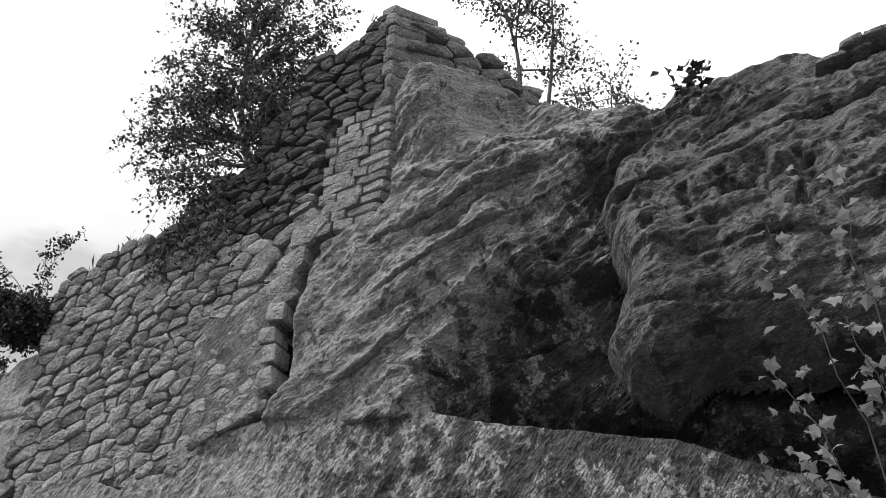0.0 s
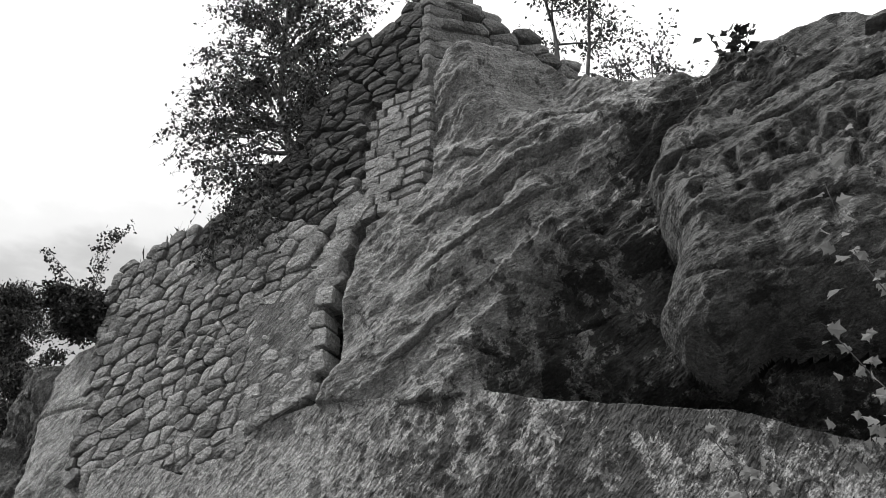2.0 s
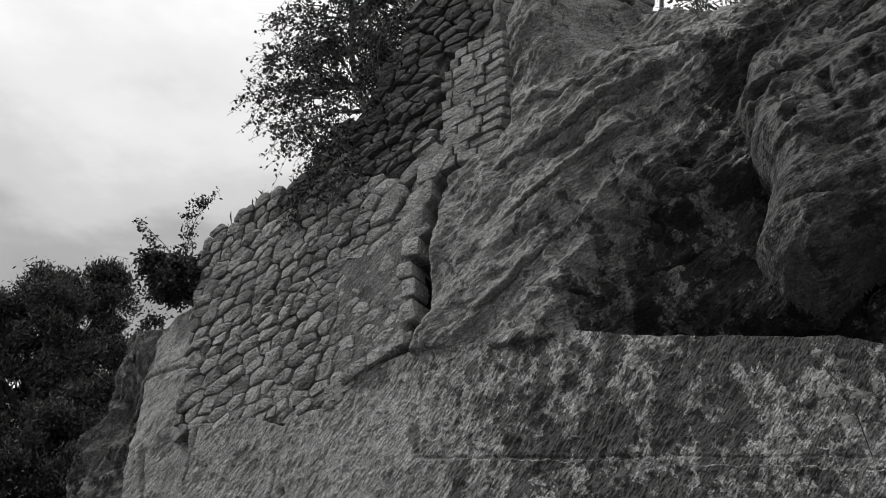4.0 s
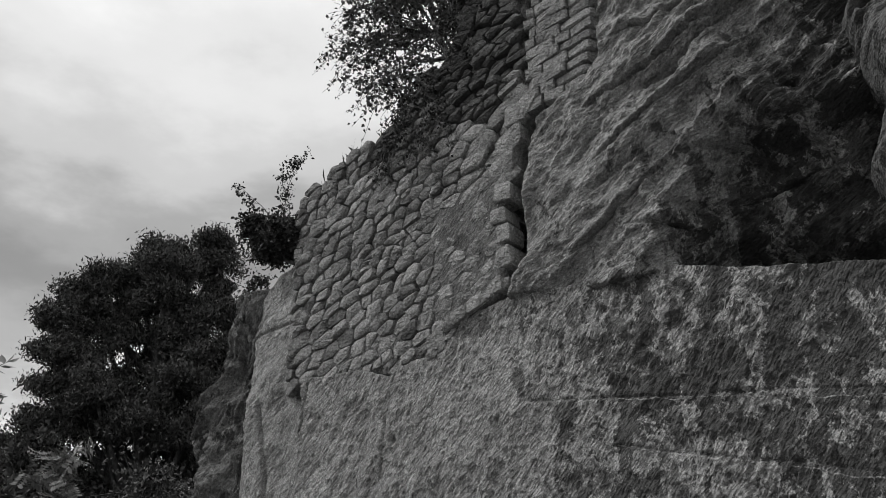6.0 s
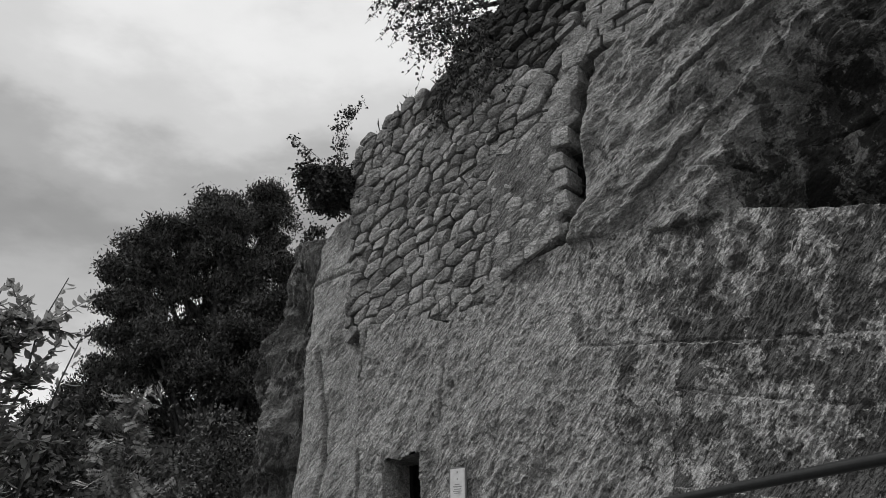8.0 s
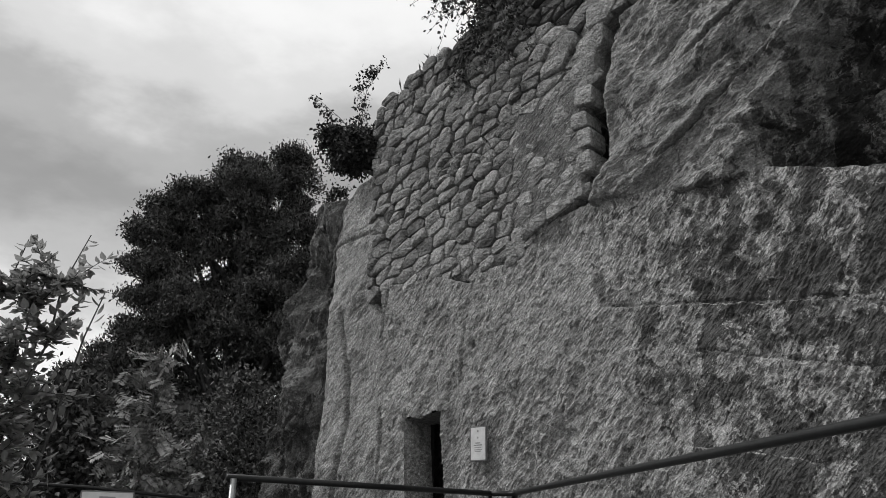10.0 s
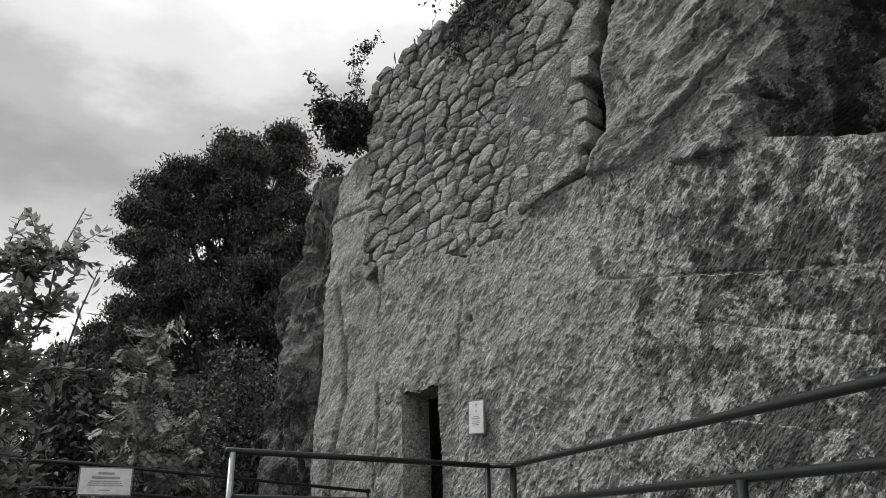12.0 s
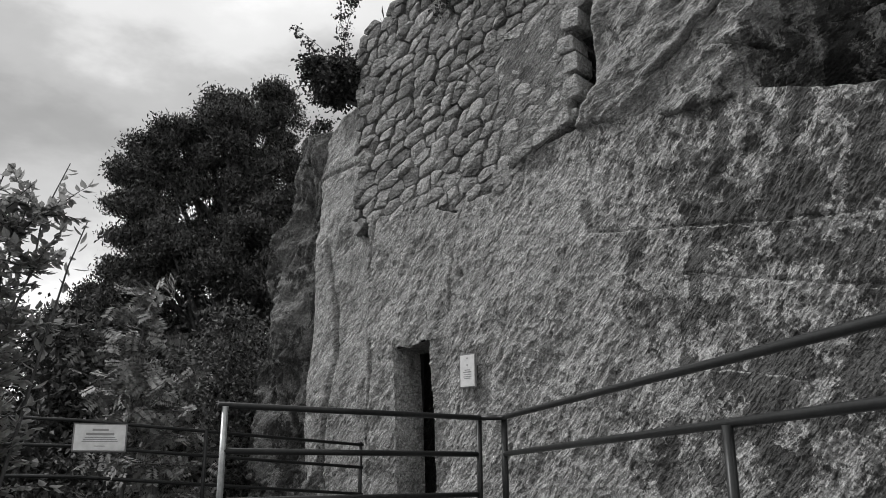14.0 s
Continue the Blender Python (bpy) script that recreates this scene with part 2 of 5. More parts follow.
def stone_material(name, lo, hi, dark_at=0.64):
    k = Mat(name, 0.95)
    mid = k.noise(7, 6, 0.65)
    fine = k.noise(45, 4, 0.7)
    pits = k.voronoi(26)
    base = k.mix(k.random(), lo, hi)
    base = k.math("MULTIPLY", base, k.ramp(mid, (0.25, 0.6), (0.75, 1.3)))
    base = k.math("MULTIPLY", base, k.ramp(fine, (0.36, 0.66), (0.64, 1.34)))
    base = k.math("MULTIPLY", base, k.ramp(k.noise(110, 3, 0.7), (0.34, 0.8), (0.66, 1.2)))
    base = k.mix(k.ramp(k.noise(2.3, 6, 0.7), (dark_at - 0.08, 0), (dark_at + 0.08, 1)), base, 0.07)
    k.color(base, (1.0, 1.0, 0.985))
    k.bump((k.noise(8, 1.5, 0.5), 0.9, 0.05), (k.noise(22, 1, 0.5), 0.9, 0.02), (pits, 0.6, 0.03), (k.noise(60, 1, 0.5), 1.0, 0.016))
    return k.m


M_MORTAR = sandstone("crumbling_mortar", 0.10, 0.20, 0.05, 0.62)
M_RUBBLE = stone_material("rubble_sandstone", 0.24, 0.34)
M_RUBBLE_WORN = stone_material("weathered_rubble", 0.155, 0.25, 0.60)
# darker stone for the high courses
M_RUBBLE_HIGH = stone_material("dark_rubble", 0.06, 0.14, 0.52)
M_BRICK = stone_material("squared_sandstone", 0.2, 0.28, 0.70)


def leaf_material(name, lo, hi, rough=0.55, through_light=0.0):
    k = Mat(name, rough)
    k.color(k.mix(k.island(), lo, hi), (1.0, 1.0, 0.98))
    k.b.inputs["Specular IOR Level"].default_value = 0.18
    if through_light:
        thin = k.n.new("ShaderNodeBsdfTranslucent")
        thin.inputs["Color"].default_value = (hi, hi, hi * 0.98, 1)
        both = k.n.new("ShaderNodeMixShader")
        both.inputs[0].default_value = through_light
        k.l.new(k.b.outputs[0], both.inputs[1])
        k.l.new(thin.outputs[0], both.inputs[2])
        k.l.new(both.outputs[0], k.n["Material Output"].inputs["Surface"])
    return k.m


M_LEAF = leaf_material("leaf_mid", 0.008, 0.14)
M_LEAF_PALE = leaf_material("leaf_pale", 0.10, 0.27)
M_LEAF_NEAR = leaf_material("leaf_near", 0.10, 0.34, 0.5, 0.4)
M_LEAF_DARK = leaf_material("leaf_dark", 0.006, 0.08)
M_NEEDLE = leaf_material("pine_needles", 0.008, 0.12, 0.7)


def bark_material():
    k = Mat("bark", 0.9)
    n = k.noise(14, 5, 0.65, k.mapped((1, 1, 0.25)))
    k.color(k.ramp(n, (0.3, 0.03), (0.7, 0.14)))
    k.bump((n, 0.7, 0.02))
    return k.m


M_BARK = bark_material()


def metal_material(name, v, rough, metal):
    k = Mat(name, rough, metal)
    n = k.noise(30, 5, 0.6)
    k.color(k.ramp(n, (0.3, v * 0.75), (0.7, v * 1.2)), (0.97, 1.0, 1.0))
    k.bump((k.noise(90, 3, 0.5), 0.12, 0.002))
    return k.m


M_RAIL = metal_material("painted_rail", 0.022, 0.38, 0.25)
M_RAIL_BARE = metal_material("galvanised_steel", 0.30, 0.35, 0.6)


def plain(name, v, rough=0.6):
    k = Mat(name, rough)
    k.color(k.ramp(k.noise(12, 4, 0.6), (0.3, v * 0.85), (0.7, v * 1.1)))
    return k.m


M_PANEL = plain("sign_panel", 0.55, 0.4)
M_FRAME = plain("sign_frame", 0.16, 0.5)
M_INK = plain("print_grey", 0.24, 0.6)
# near-black colour stands in for the unlit depth behind the doorway
M_VOID = plain("chamber_shade", 0.03, 0.95)
M_GRASS = leaf_material("grass_blades", 0.04, 0.11, 0.8)


def soil_material():
    k = Mat("trodden_soil", 0.95)
    a, b = k.noise(1.3, 6, 0.6), k.noise(24, 5, 0.7)
    k.color(k.math("MULTIPLY", k.ramp(a, (0.3, 0.06), (0.7, 0.15)), k.ramp(b, (0.3, 0.7), (0.7, 1.25))))
    k.bump((a, 0.4, 0.08), (b, 0.6, 0.02))
    return k.m


M_SOIL = soil_material()


# ---- ground ----
def ground_height(x, y):
    near = smooth(-3.6, -5.6, y)
    base = -1.0 * near - 1.6 * smooth(6.0, 30.0, np.hypot(x, y + 3)) + 0.05 * fbm(x * 0.7, y * 0.7, 0, 3, 5)
    return base + 2.0 * smooth(40, 300, np.hypot(x, y)) * fbm(x * 0.01, y * 0.01, 0, 3, 9)


gx = np.sign(np.linspace(-1, 1, 161)) * (np.abs(np.linspace(-1, 1, 161)) ** 3.2) * 2500
GX, GY = np.meshgrid(gx, gx - 2.0)
GZ = ground_height(GX, GY)
n = 161
ids = np.arange(n * n).reshape(n, n)
gf = np.stack([ids[:-1, :-1], ids[:-1, 1:], ids[1:, 1:], ids[1:, :-1]], -1).reshape(-1, 4)
ground = new("ground", mesh_from("ground", np.stack([GX, GY, GZ], -1).reshape(-1, 3), gf, M_SOIL))
tagged(ground, "trodden earth and grass at the foot of the cliff", "ground", kind="structure")


# ---- rock ----
def rock_mass(name, outline, depth, material, step=0.03, r=0.1, back=0.8, edge=0.05, hole=None, seed=0, amp=1.0, crag=0.0, lean=0.5, calm=1.0, chisel=0.0):
    """A body of rock over an outline in the cliff's plane (along, up); depth gives how far each spot stands back."""
    ox, oz = [p[0] for p in outline], [p[1] for p in outline]
    xs = np.arange(min(ox) - step, max(ox) + step, step)
    zs = np.arange(min(oz) - step, max(oz) + step, step)
    X, Z = np.meshgrid(xs, zs)
    D = inside_distance(X, Z, outline) + edge * 2 * fbm(X * 2.2, Z * 2.2, 0, 4, seed + 50)
    Y = depth(X, Z)
    if crag:
        cragf = crag * (calm + (1 - calm) * np.maximum(smooth(2.6, 4.0, X), smooth(5.9, 6.6, Z)))
        wx, wz = X + 0.25 * fbm(X * 1.3, Z * 1.3, 7, 3, seed + 7), Z + 0.25 * fbm(X * 1.3, Z * 1.3, 9, 3, seed + 8)
        u, w = wx * math.cos(lean) + wz * math.sin(lean), wz * math.cos(lean) - wx * math.sin(lean)
        Y = Y - cragf * (0.24 * (ridged(u * 0.7, w * 1.7, 3.3, 4, seed + 20) - 0.5) + 0.10 * (ridged(u * 2.2, w * 5.0, 1.3, 3, seed + 27) - 0.5))
        step_h = fbm(u * 0.8, w * 2.4, 5.5, 3, seed + 31) * 9
        Y = Y - cragf * 0.05 * (np.floor(step_h) + smooth(0.75, 1.0, step_h - np.floor(step_h)))
    Y = Y + amp * (0.16 * fbm(X * 0.9, Z * 0.9, 1.5, 2, seed) + 0.11 * fbm(X * 2.6, Z * 2.6, 2.5, 3, seed + 3) + 0.05 * fbm(X * 9, Z * 9, 0.5, 3, seed + 5) + 0.022 * fbm(X * 26 + Z * 9, Z * 15, 0.5, 2, seed + 6))
    if chisel:
        wob = 0.10 * fbm(X * 2.1, Z * 2.1, 4, 3, seed + 39)
        cu, cw = X * 0.88 - Z * 0.48 + wob, Z * 0.88 + X * 0.48
        patch = (0.30 + smooth(-0.15, 0.2, fbm(X * 1.1, Z * 1.1, 6, 3, seed + 40))) * (0.4 + 0.6 * smooth(-1.2, -0.2, X))
        Y = Y - chisel * patch * (0.010 * (ridged(cu * 11, cw * 4.6, 2, 2, seed + 41) - 0.5) + 0.014 * (ridged(cu * 21, cw * 7, 4, 2, seed + 43) - 0.5))
        lev = fbm(X * 4.5, Z * 3.4, 8, 4, seed + 45, 0.6) * 8
        Y = Y - chisel * 0.009 * (np.floor(lev) + smooth(0.8, 1.0, lev - np.floor(lev)))
    lap = 0.95 * (1 - np.clip(D / r, 0, 1))
    Y = Y + back * (1 - np.sqrt(np.clip(1 - lap * lap, 0, 1)))
    ok = D > 0
    if hole is not None:
        ok &= ~hole(X, Z)
    rows, cols = X.shape
    idx = np.arange(rows * cols).reshape(rows, cols)
    quad = np.stack([idx[:-1, :-1], idx[:-1, 1:], idx[1:, 1:], idx[1:, :-1]], -1)
    good = ok[:-1, :-1] & ok[:-1, 1:] & ok[1:, 1:] & ok[1:, :-1]
    quad = quad[good]
    used = np.unique(quad)
    remap = np.full(rows * cols, -1)
    remap[used] = np.arange(len(used))
    V = np.stack([X, Y, Z], -1).reshape(-1, 3)[used]
    V[:, 0] += 0.3 * step * (vnoise(V[:, 0] * 31, V[:, 2] * 31, 0, 3) - 0.5)
    return new(name, mesh_from(name, V, remap[quad], material))


DOOR_L, DOOR_R, DOOR_TOP = -0.93, -0.45, 2.0


def door_hole(X, Z):
    lean = 0.04 * np.sin(Z * 2.1) + 0.02 * fbm(Z * 5, X * 0, 0, 3, 4)
    return (X > DOOR_L + lean) & (X < DOOR_R + lean * 0.6) & (Z < DOOR_TOP + 0.12 * (X - DOOR_R) + 0.02 * np.sin(X * 19))


def face_depth(X, Z):
    y = 0.03 * np.sin(X * 1.1 + 0.4)
    y = y + 0.05 * smooth(0.03, 0.0, np.abs(X + 0.18 - 0.10 * (Z - 2.6))) * smooth(2.2, 2.4, Z) * smooth(3.0, 2.8, Z)
    y = y + 0.09 * np.exp(-((X + 0.05) ** 2 + (Z - 2.67) ** 2) / 0.0012)
    y = y + 0.018 * smooth(0.015, 0.0, np.abs(Z - (2.72 - 0.13 * (X - 2.2)) - 0.05 * fbm(X * 2, X * 0, 0, 4, 3))) * smooth(1.2, 1.7, X)
    y = y + 0.015 * smooth(0.015, 0.0, np.abs(Z - (2.3 - 0.24 * (X - 2.37)) - 0.05 * fbm(X * 2, X * 0, 5, 4, 3))) * smooth(2.2, 2.6, X)
    y = y + 0.14 * smooth(0.03, 0.0, np.abs(X + 1.40 + 0.05 * np.sin(Z * 3.1) + 0.06 * fbm(Z * 3, X * 0, 2, 3, 8))) * smooth(3.7, 3.5, Z)
    # worn scoop beside the doorway
    y = y + 0.07 * np.exp(-((X + 0.3) / 0.12) ** 2) * smooth(2.6, 2.2, Z)
    return y


LEDGE = [(-1.46, 3.60), (-1.21, 3.60), (-0.5, 3.56), (-0.08, 3.39), (0.02, 3.46), (0.32, 3.52), (0.62, 3.52), (0.72, 3.71), (1.07, 3.87), (1.42, 3.95),
         (2.14, 3.88), (2.9, 3.80), (3.1, 3.83), (4.0, 3.56), (5.0, 3.37), (5.42, 3.26), (6.2, 2.94), (6.7, 2.72), (8.2, 2.3)]
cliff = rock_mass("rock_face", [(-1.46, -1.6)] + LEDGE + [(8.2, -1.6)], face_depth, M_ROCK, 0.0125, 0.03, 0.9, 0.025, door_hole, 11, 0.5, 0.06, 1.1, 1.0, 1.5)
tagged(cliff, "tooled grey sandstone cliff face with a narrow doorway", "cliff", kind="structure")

# passage behind the doorway: rough jambs, lintel and a chamber painted near-black for its shade


def rough_sheet(name, fn, nu, nv, material, amp=0.03, seed=0):
    U, W = np.meshgrid(np.linspace(0, 1, nu), np.linspace(0, 1, nv))
    P = np.stack(fn(U, W), -1).reshape(-1, 3)
    for a in range(3):
        P[:, a] += amp * fbm(P[:, 0] * 4 + a * 7, P[:, 1] * 4, P[:, 2] * 4, 3, seed + a)
    i = np.arange(nu * nv).reshape(nv, nu)
    f = np.stack([i[:-1, :-1], i[:-1, 1:], i[1:, 1:], i[1:, :-1]], -1).reshape(-1, 4)
    return new(name, mesh_from(name, P, f, material))


passage = thing("door_1", "narrow dark doorway cut into the sandstone cliff", "doorway", kind="structure", at=(-0.69, 0.2, 0))
jamb_l = child(rough_sheet("jamb", lambda u, w: (DOOR_L + 0.01 + 0 * u + 0.04 * np.sin(w * 4.4), -0.07 + 0.45 * u, -0.6 + 2.62 * w), 14, 60, M_ROCK, 0.03, 3), passage)
jamb_r = child(rough_sheet("jamb", lambda u, w: (DOOR_R + 0.0 * u + 0.01 + 0.03 * np.sin(w * 4.4), 0.03 + 0.45 * u, -0.6 + 2.64 * w), 14, 60, M_ROCK, 0.02, 5), passage)
lintel = child(rough_sheet("lintel", lambda u, w: (DOOR_L - 0.05 + 0.6 * u, -0.01 + 0.45 * w, 1.945 + 0.06 * u), 20, 14, M_ROCK, 0.02, 6), passage)
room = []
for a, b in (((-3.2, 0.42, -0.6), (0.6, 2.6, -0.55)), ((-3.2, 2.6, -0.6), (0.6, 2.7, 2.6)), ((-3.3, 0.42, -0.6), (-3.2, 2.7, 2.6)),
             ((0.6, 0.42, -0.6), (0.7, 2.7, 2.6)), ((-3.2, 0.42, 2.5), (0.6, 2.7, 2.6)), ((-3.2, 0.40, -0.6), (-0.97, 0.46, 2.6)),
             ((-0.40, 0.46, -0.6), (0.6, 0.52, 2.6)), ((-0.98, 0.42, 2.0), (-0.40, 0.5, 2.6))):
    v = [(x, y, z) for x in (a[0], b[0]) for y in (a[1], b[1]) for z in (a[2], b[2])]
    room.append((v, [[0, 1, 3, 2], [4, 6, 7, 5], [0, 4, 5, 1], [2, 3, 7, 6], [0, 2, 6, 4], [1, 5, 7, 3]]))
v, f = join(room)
grid_part("chamber", v, f, M_VOID, passage, "hollow chamber, its shade painted near-black", True)


def left_depth(X, Z):
    y = 0.10 + 0.35 * smooth(-2.25, -3.1, X) ** 1.5 + 0.03 * np.sin(Z * 3)
    y = y + 0.10 * smooth(0.05, 0.0, np.abs(X + 2.15 + 0.1 * np.sin(Z * 2.2))) * smooth(3.6, 3.2, Z)
    y = y - 0.12 * smooth(3.9, 3.6, Z + 0.15 * np.sin(X * 7)) * smooth(-1.7, -2.3, X) * 0.6
    y = y + 0.04 * smooth(0.03, 0.0, np.abs(Z - 4.42 - 0.1 * (X + 2)))
    return y


buttress = rock_mass("rock_buttress", [(-1.3, -1.6), (-1.3, 1.5), (-1.3, 2.3), (-1.3, 3.2), (-1.66, 3.5), (-1.72, 5.3), (-2.08, 5.18), (-2.42, 4.90),
                                       (-2.66, 4.64), (-2.54, 4.2), (-2.5, 3.4), (-2.6, 2.5), (-2.66, 1.5), (-2.8, 0.5), (-2.9, -1.6)],
                     left_depth, M_ROCK, 0.016, 0.05, 0.9, 0.04, None, 23, 0.45, 0.14, 0.4, 1.0, 0.9)
tagged(buttress, "pale sandstone buttress with a weathered top", "rock", kind="structure")


def gully_depth(X, Z):
    return 0.14 + 0.5 * fbm(X * 1.7, Z * 1.2, 4, 3, 71) + 0.75 * smooth(-3.2, -4.8, X) + 0.12 * smooth(3.6, 4.2, Z) - 0.25 * smooth(0.35, 0.0, np.abs(X + 3.75 - 0.2 * np.sin(Z * 1.7))) * smooth(3.2, 1.0, Z)


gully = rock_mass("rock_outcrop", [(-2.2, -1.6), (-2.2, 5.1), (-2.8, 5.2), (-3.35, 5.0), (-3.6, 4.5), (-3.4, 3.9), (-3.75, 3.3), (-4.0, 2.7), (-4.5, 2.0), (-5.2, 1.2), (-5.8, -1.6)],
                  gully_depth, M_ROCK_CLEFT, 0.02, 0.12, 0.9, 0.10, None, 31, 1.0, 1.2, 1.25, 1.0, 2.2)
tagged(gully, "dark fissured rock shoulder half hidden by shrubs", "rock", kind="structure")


def mid_depth(X, Z):
    edge_x = np.interp(Z, [3.8, 4.15, 5.2, 5.7], [3.02, 3.15, 3.6, 4.5])
    hollow = smooth(-0.02, 0.75, X - edge_x) * smooth(5.3, 4.5, Z + 0.12 * np.sin(X * 3) + 0.5 * fbm(X * 1.4, Z * 1.4, 4, 3, 45))
    y = -0.10 + 0.05 * smooth(4.7, 4.0, Z) * smooth(3.1, 2.7, X) + 0.72 * hollow
    y = y + 0.65 * smooth(0.55, -0.02, Z - np.interp(X, [1.4, 3.1, 5.5, 8.5], [3.93, 3.78, 3.25, 2.3])) * smooth(3.0, 4.2, X)
    y = y + 0.30 * np.maximum(Z - 6.1, 0) * (0.12 + 0.88 * smooth(3.0, 4.1, X)) + 0.25 * smooth(6.6, 7.3, Z) * smooth(3.2, 4.2, X)
    # slanting strata
    for c, k, d, x0, x1 in ((4.72, 0.05, 0.06, 3.4, 5.2), (5.35, 0.55, 0.05, 2.4, 3.9), (4.62, 0.75, 0.05, 3.0, 4.6), (5.9, 0.35, 0.07, 3.0, 5.0), (6.6, -0.1, 0.06, 3.4, 5.2), (4.25, -0.12, 0.03, 3.2, 4.4)):
        line = Z - (c + k * (X - 3.8)) - 0.05 * np.sin(X * 4 + c * 9)
        y = y + d * smooth(0.05, 0.0, np.abs(line)) * smooth(x0, x0 + 0.3, X) * smooth(x1, x1 - 0.3, X) - 0.7 * d * smooth(0.0, 0.16, line) * smooth(0.5, 0.16, line) * smooth(x0, x0 + 0.3, X)
    # thin shelves and open cracks
    for c, k, d, x0, x1 in ((4.86, 0.02, 0.10, 3.5, 4.9), (4.40, 0.10, 0.06, 3.3, 4.8), (4.02, -0.28, 0.07, 2.9, 3.7), (5.55, 0.45, 0.08, 2.6, 4.4), (6.05, 0.30, 0.09, 2.5, 4.8), (6.5, 0.15, 0.08, 2.9, 5.0), (5.1, 0.62, 0.07, 2.2, 3.6)):
        line = Z - (c + k * (X - 3.8)) - 0.16 * fbm(X * 1.6, X * 0 + c, 2, 4, 46)
        on = smooth(x0, x0 + 0.25, X) * smooth(x1, x1 - 0.4, X)
        y = y + on * (d * smooth(0.022, 0.0, np.abs(line)) - 0.6 * d * smooth(0.0, 0.03, line) * smooth(0.22, 0.03, line))
    # ridges standing proud
    y = y - 0.22 * np.exp(-((X - 4.0 - 0.3 * (Z - 6.4)) / 0.45) ** 2) * smooth(5.5, 6.2, Z) * smooth(7.3, 6.6, Z)
    y = y - 0.28 * np.exp(-((X - 3.25) / 0.4) ** 2) * smooth(6.6, 7.2, Z)
    y = y + 0.30 * np.exp(-(((X - 4.35) / 0.16) ** 2 + ((Z - 6.95) / 0.2) ** 2))
    y = y + 0.16 * np.exp(-(((X - 3.55) / 0.07) ** 2 + ((Z - 5.72) / 0.05) ** 2)) + 0.12 * np.exp(-(((X - 4.5) / 0.07) ** 2 + ((Z - 5.15) / 0.05) ** 2))
    return y


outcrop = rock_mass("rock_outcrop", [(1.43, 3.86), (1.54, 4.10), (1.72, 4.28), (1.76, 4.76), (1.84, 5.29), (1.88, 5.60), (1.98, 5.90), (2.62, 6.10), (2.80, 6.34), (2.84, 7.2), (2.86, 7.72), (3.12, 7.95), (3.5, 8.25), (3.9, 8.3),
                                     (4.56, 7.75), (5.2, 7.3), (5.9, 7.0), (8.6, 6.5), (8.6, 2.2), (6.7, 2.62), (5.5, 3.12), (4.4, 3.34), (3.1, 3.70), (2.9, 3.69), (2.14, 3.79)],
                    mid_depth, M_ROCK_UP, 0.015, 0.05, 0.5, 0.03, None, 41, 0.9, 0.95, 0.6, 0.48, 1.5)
tagged(outcrop, "weathered sandstone outcrop with slanting strata above the ledge", "rock", kind="structure")


def boulder_depth(X, Z):
    y = -0.70 + 0.34 * np.maximum(Z - 4.9, 0) ** 1.25 + 0.10 * smooth(4.2, 3.6, Z)
    line = Z - (4.66 - 0.09 * (X - 5.2)) - 0.03 * np.sin(X * 5)
    y = y + 0.05 * smooth(0.04, 0.0, np.abs(line)) - 0.05 * smooth(-0.02, 0.05, line) * smooth(0.4, 0.05, line)
    line2 = Z - (4.15 - 0.10 * (X - 5.3))
    y = y + 0.05 * smooth(0.03, 0.0, np.abs(line2))
    pits = fbm(X * 6, Z * 6, 3, 3, 88)
    y = y + 0.14 * smooth(0.0, 0.25, pits) * smooth(4.7, 4.9, Z) * smooth(5.8, 5.4, Z)
    y = y - 0.14 * np.exp(-(((X - 5.45) / 0.35) ** 2 + ((Z - 4.95) / 0.14) ** 2))
    y = y + 0.12 * smooth(0.08, 0.0, np.abs(Z - 5.55 - 0.32 * (X - 5.6)))
    return y


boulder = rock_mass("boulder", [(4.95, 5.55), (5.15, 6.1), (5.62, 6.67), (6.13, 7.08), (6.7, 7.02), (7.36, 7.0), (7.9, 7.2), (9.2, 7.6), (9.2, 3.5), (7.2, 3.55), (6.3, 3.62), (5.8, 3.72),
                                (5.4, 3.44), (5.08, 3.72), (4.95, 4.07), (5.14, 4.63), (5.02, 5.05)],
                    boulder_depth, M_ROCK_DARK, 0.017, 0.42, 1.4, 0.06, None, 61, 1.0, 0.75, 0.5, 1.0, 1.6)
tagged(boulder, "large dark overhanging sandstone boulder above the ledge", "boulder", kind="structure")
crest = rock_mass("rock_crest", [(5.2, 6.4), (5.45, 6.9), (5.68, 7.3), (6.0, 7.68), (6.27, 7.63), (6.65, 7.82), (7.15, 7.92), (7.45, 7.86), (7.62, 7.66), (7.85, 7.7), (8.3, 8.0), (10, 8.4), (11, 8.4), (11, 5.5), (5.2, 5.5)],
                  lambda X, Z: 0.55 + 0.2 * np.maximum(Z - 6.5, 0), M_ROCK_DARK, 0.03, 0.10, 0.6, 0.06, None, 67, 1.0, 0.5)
tagged(crest, "dark rock crest behind the boulder", "rock", kind="structure")


def hill_depth(X, Z):
    return 1.7 + 0.2 * np.maximum(Z - 6.0, 0) - 0.75 * smooth(2.4, 1.6, X)


hill = rock_mass("cliff_body", [(-2.6, -1.6), (-1.9, 4.6), (-1.2, 6.0), (0.2, 6.5), (0.9, 7.2), (1.5, 8.4), (3.4, 8.6), (4.3, 7.6), (5.2, 7.0), (6.0, 6.9), (12, 7.2), (13, -1.6)],
                 hill_depth, M_CORE, 0.08, 0.3, 2.5, 0.05, None, 97, 1.0)
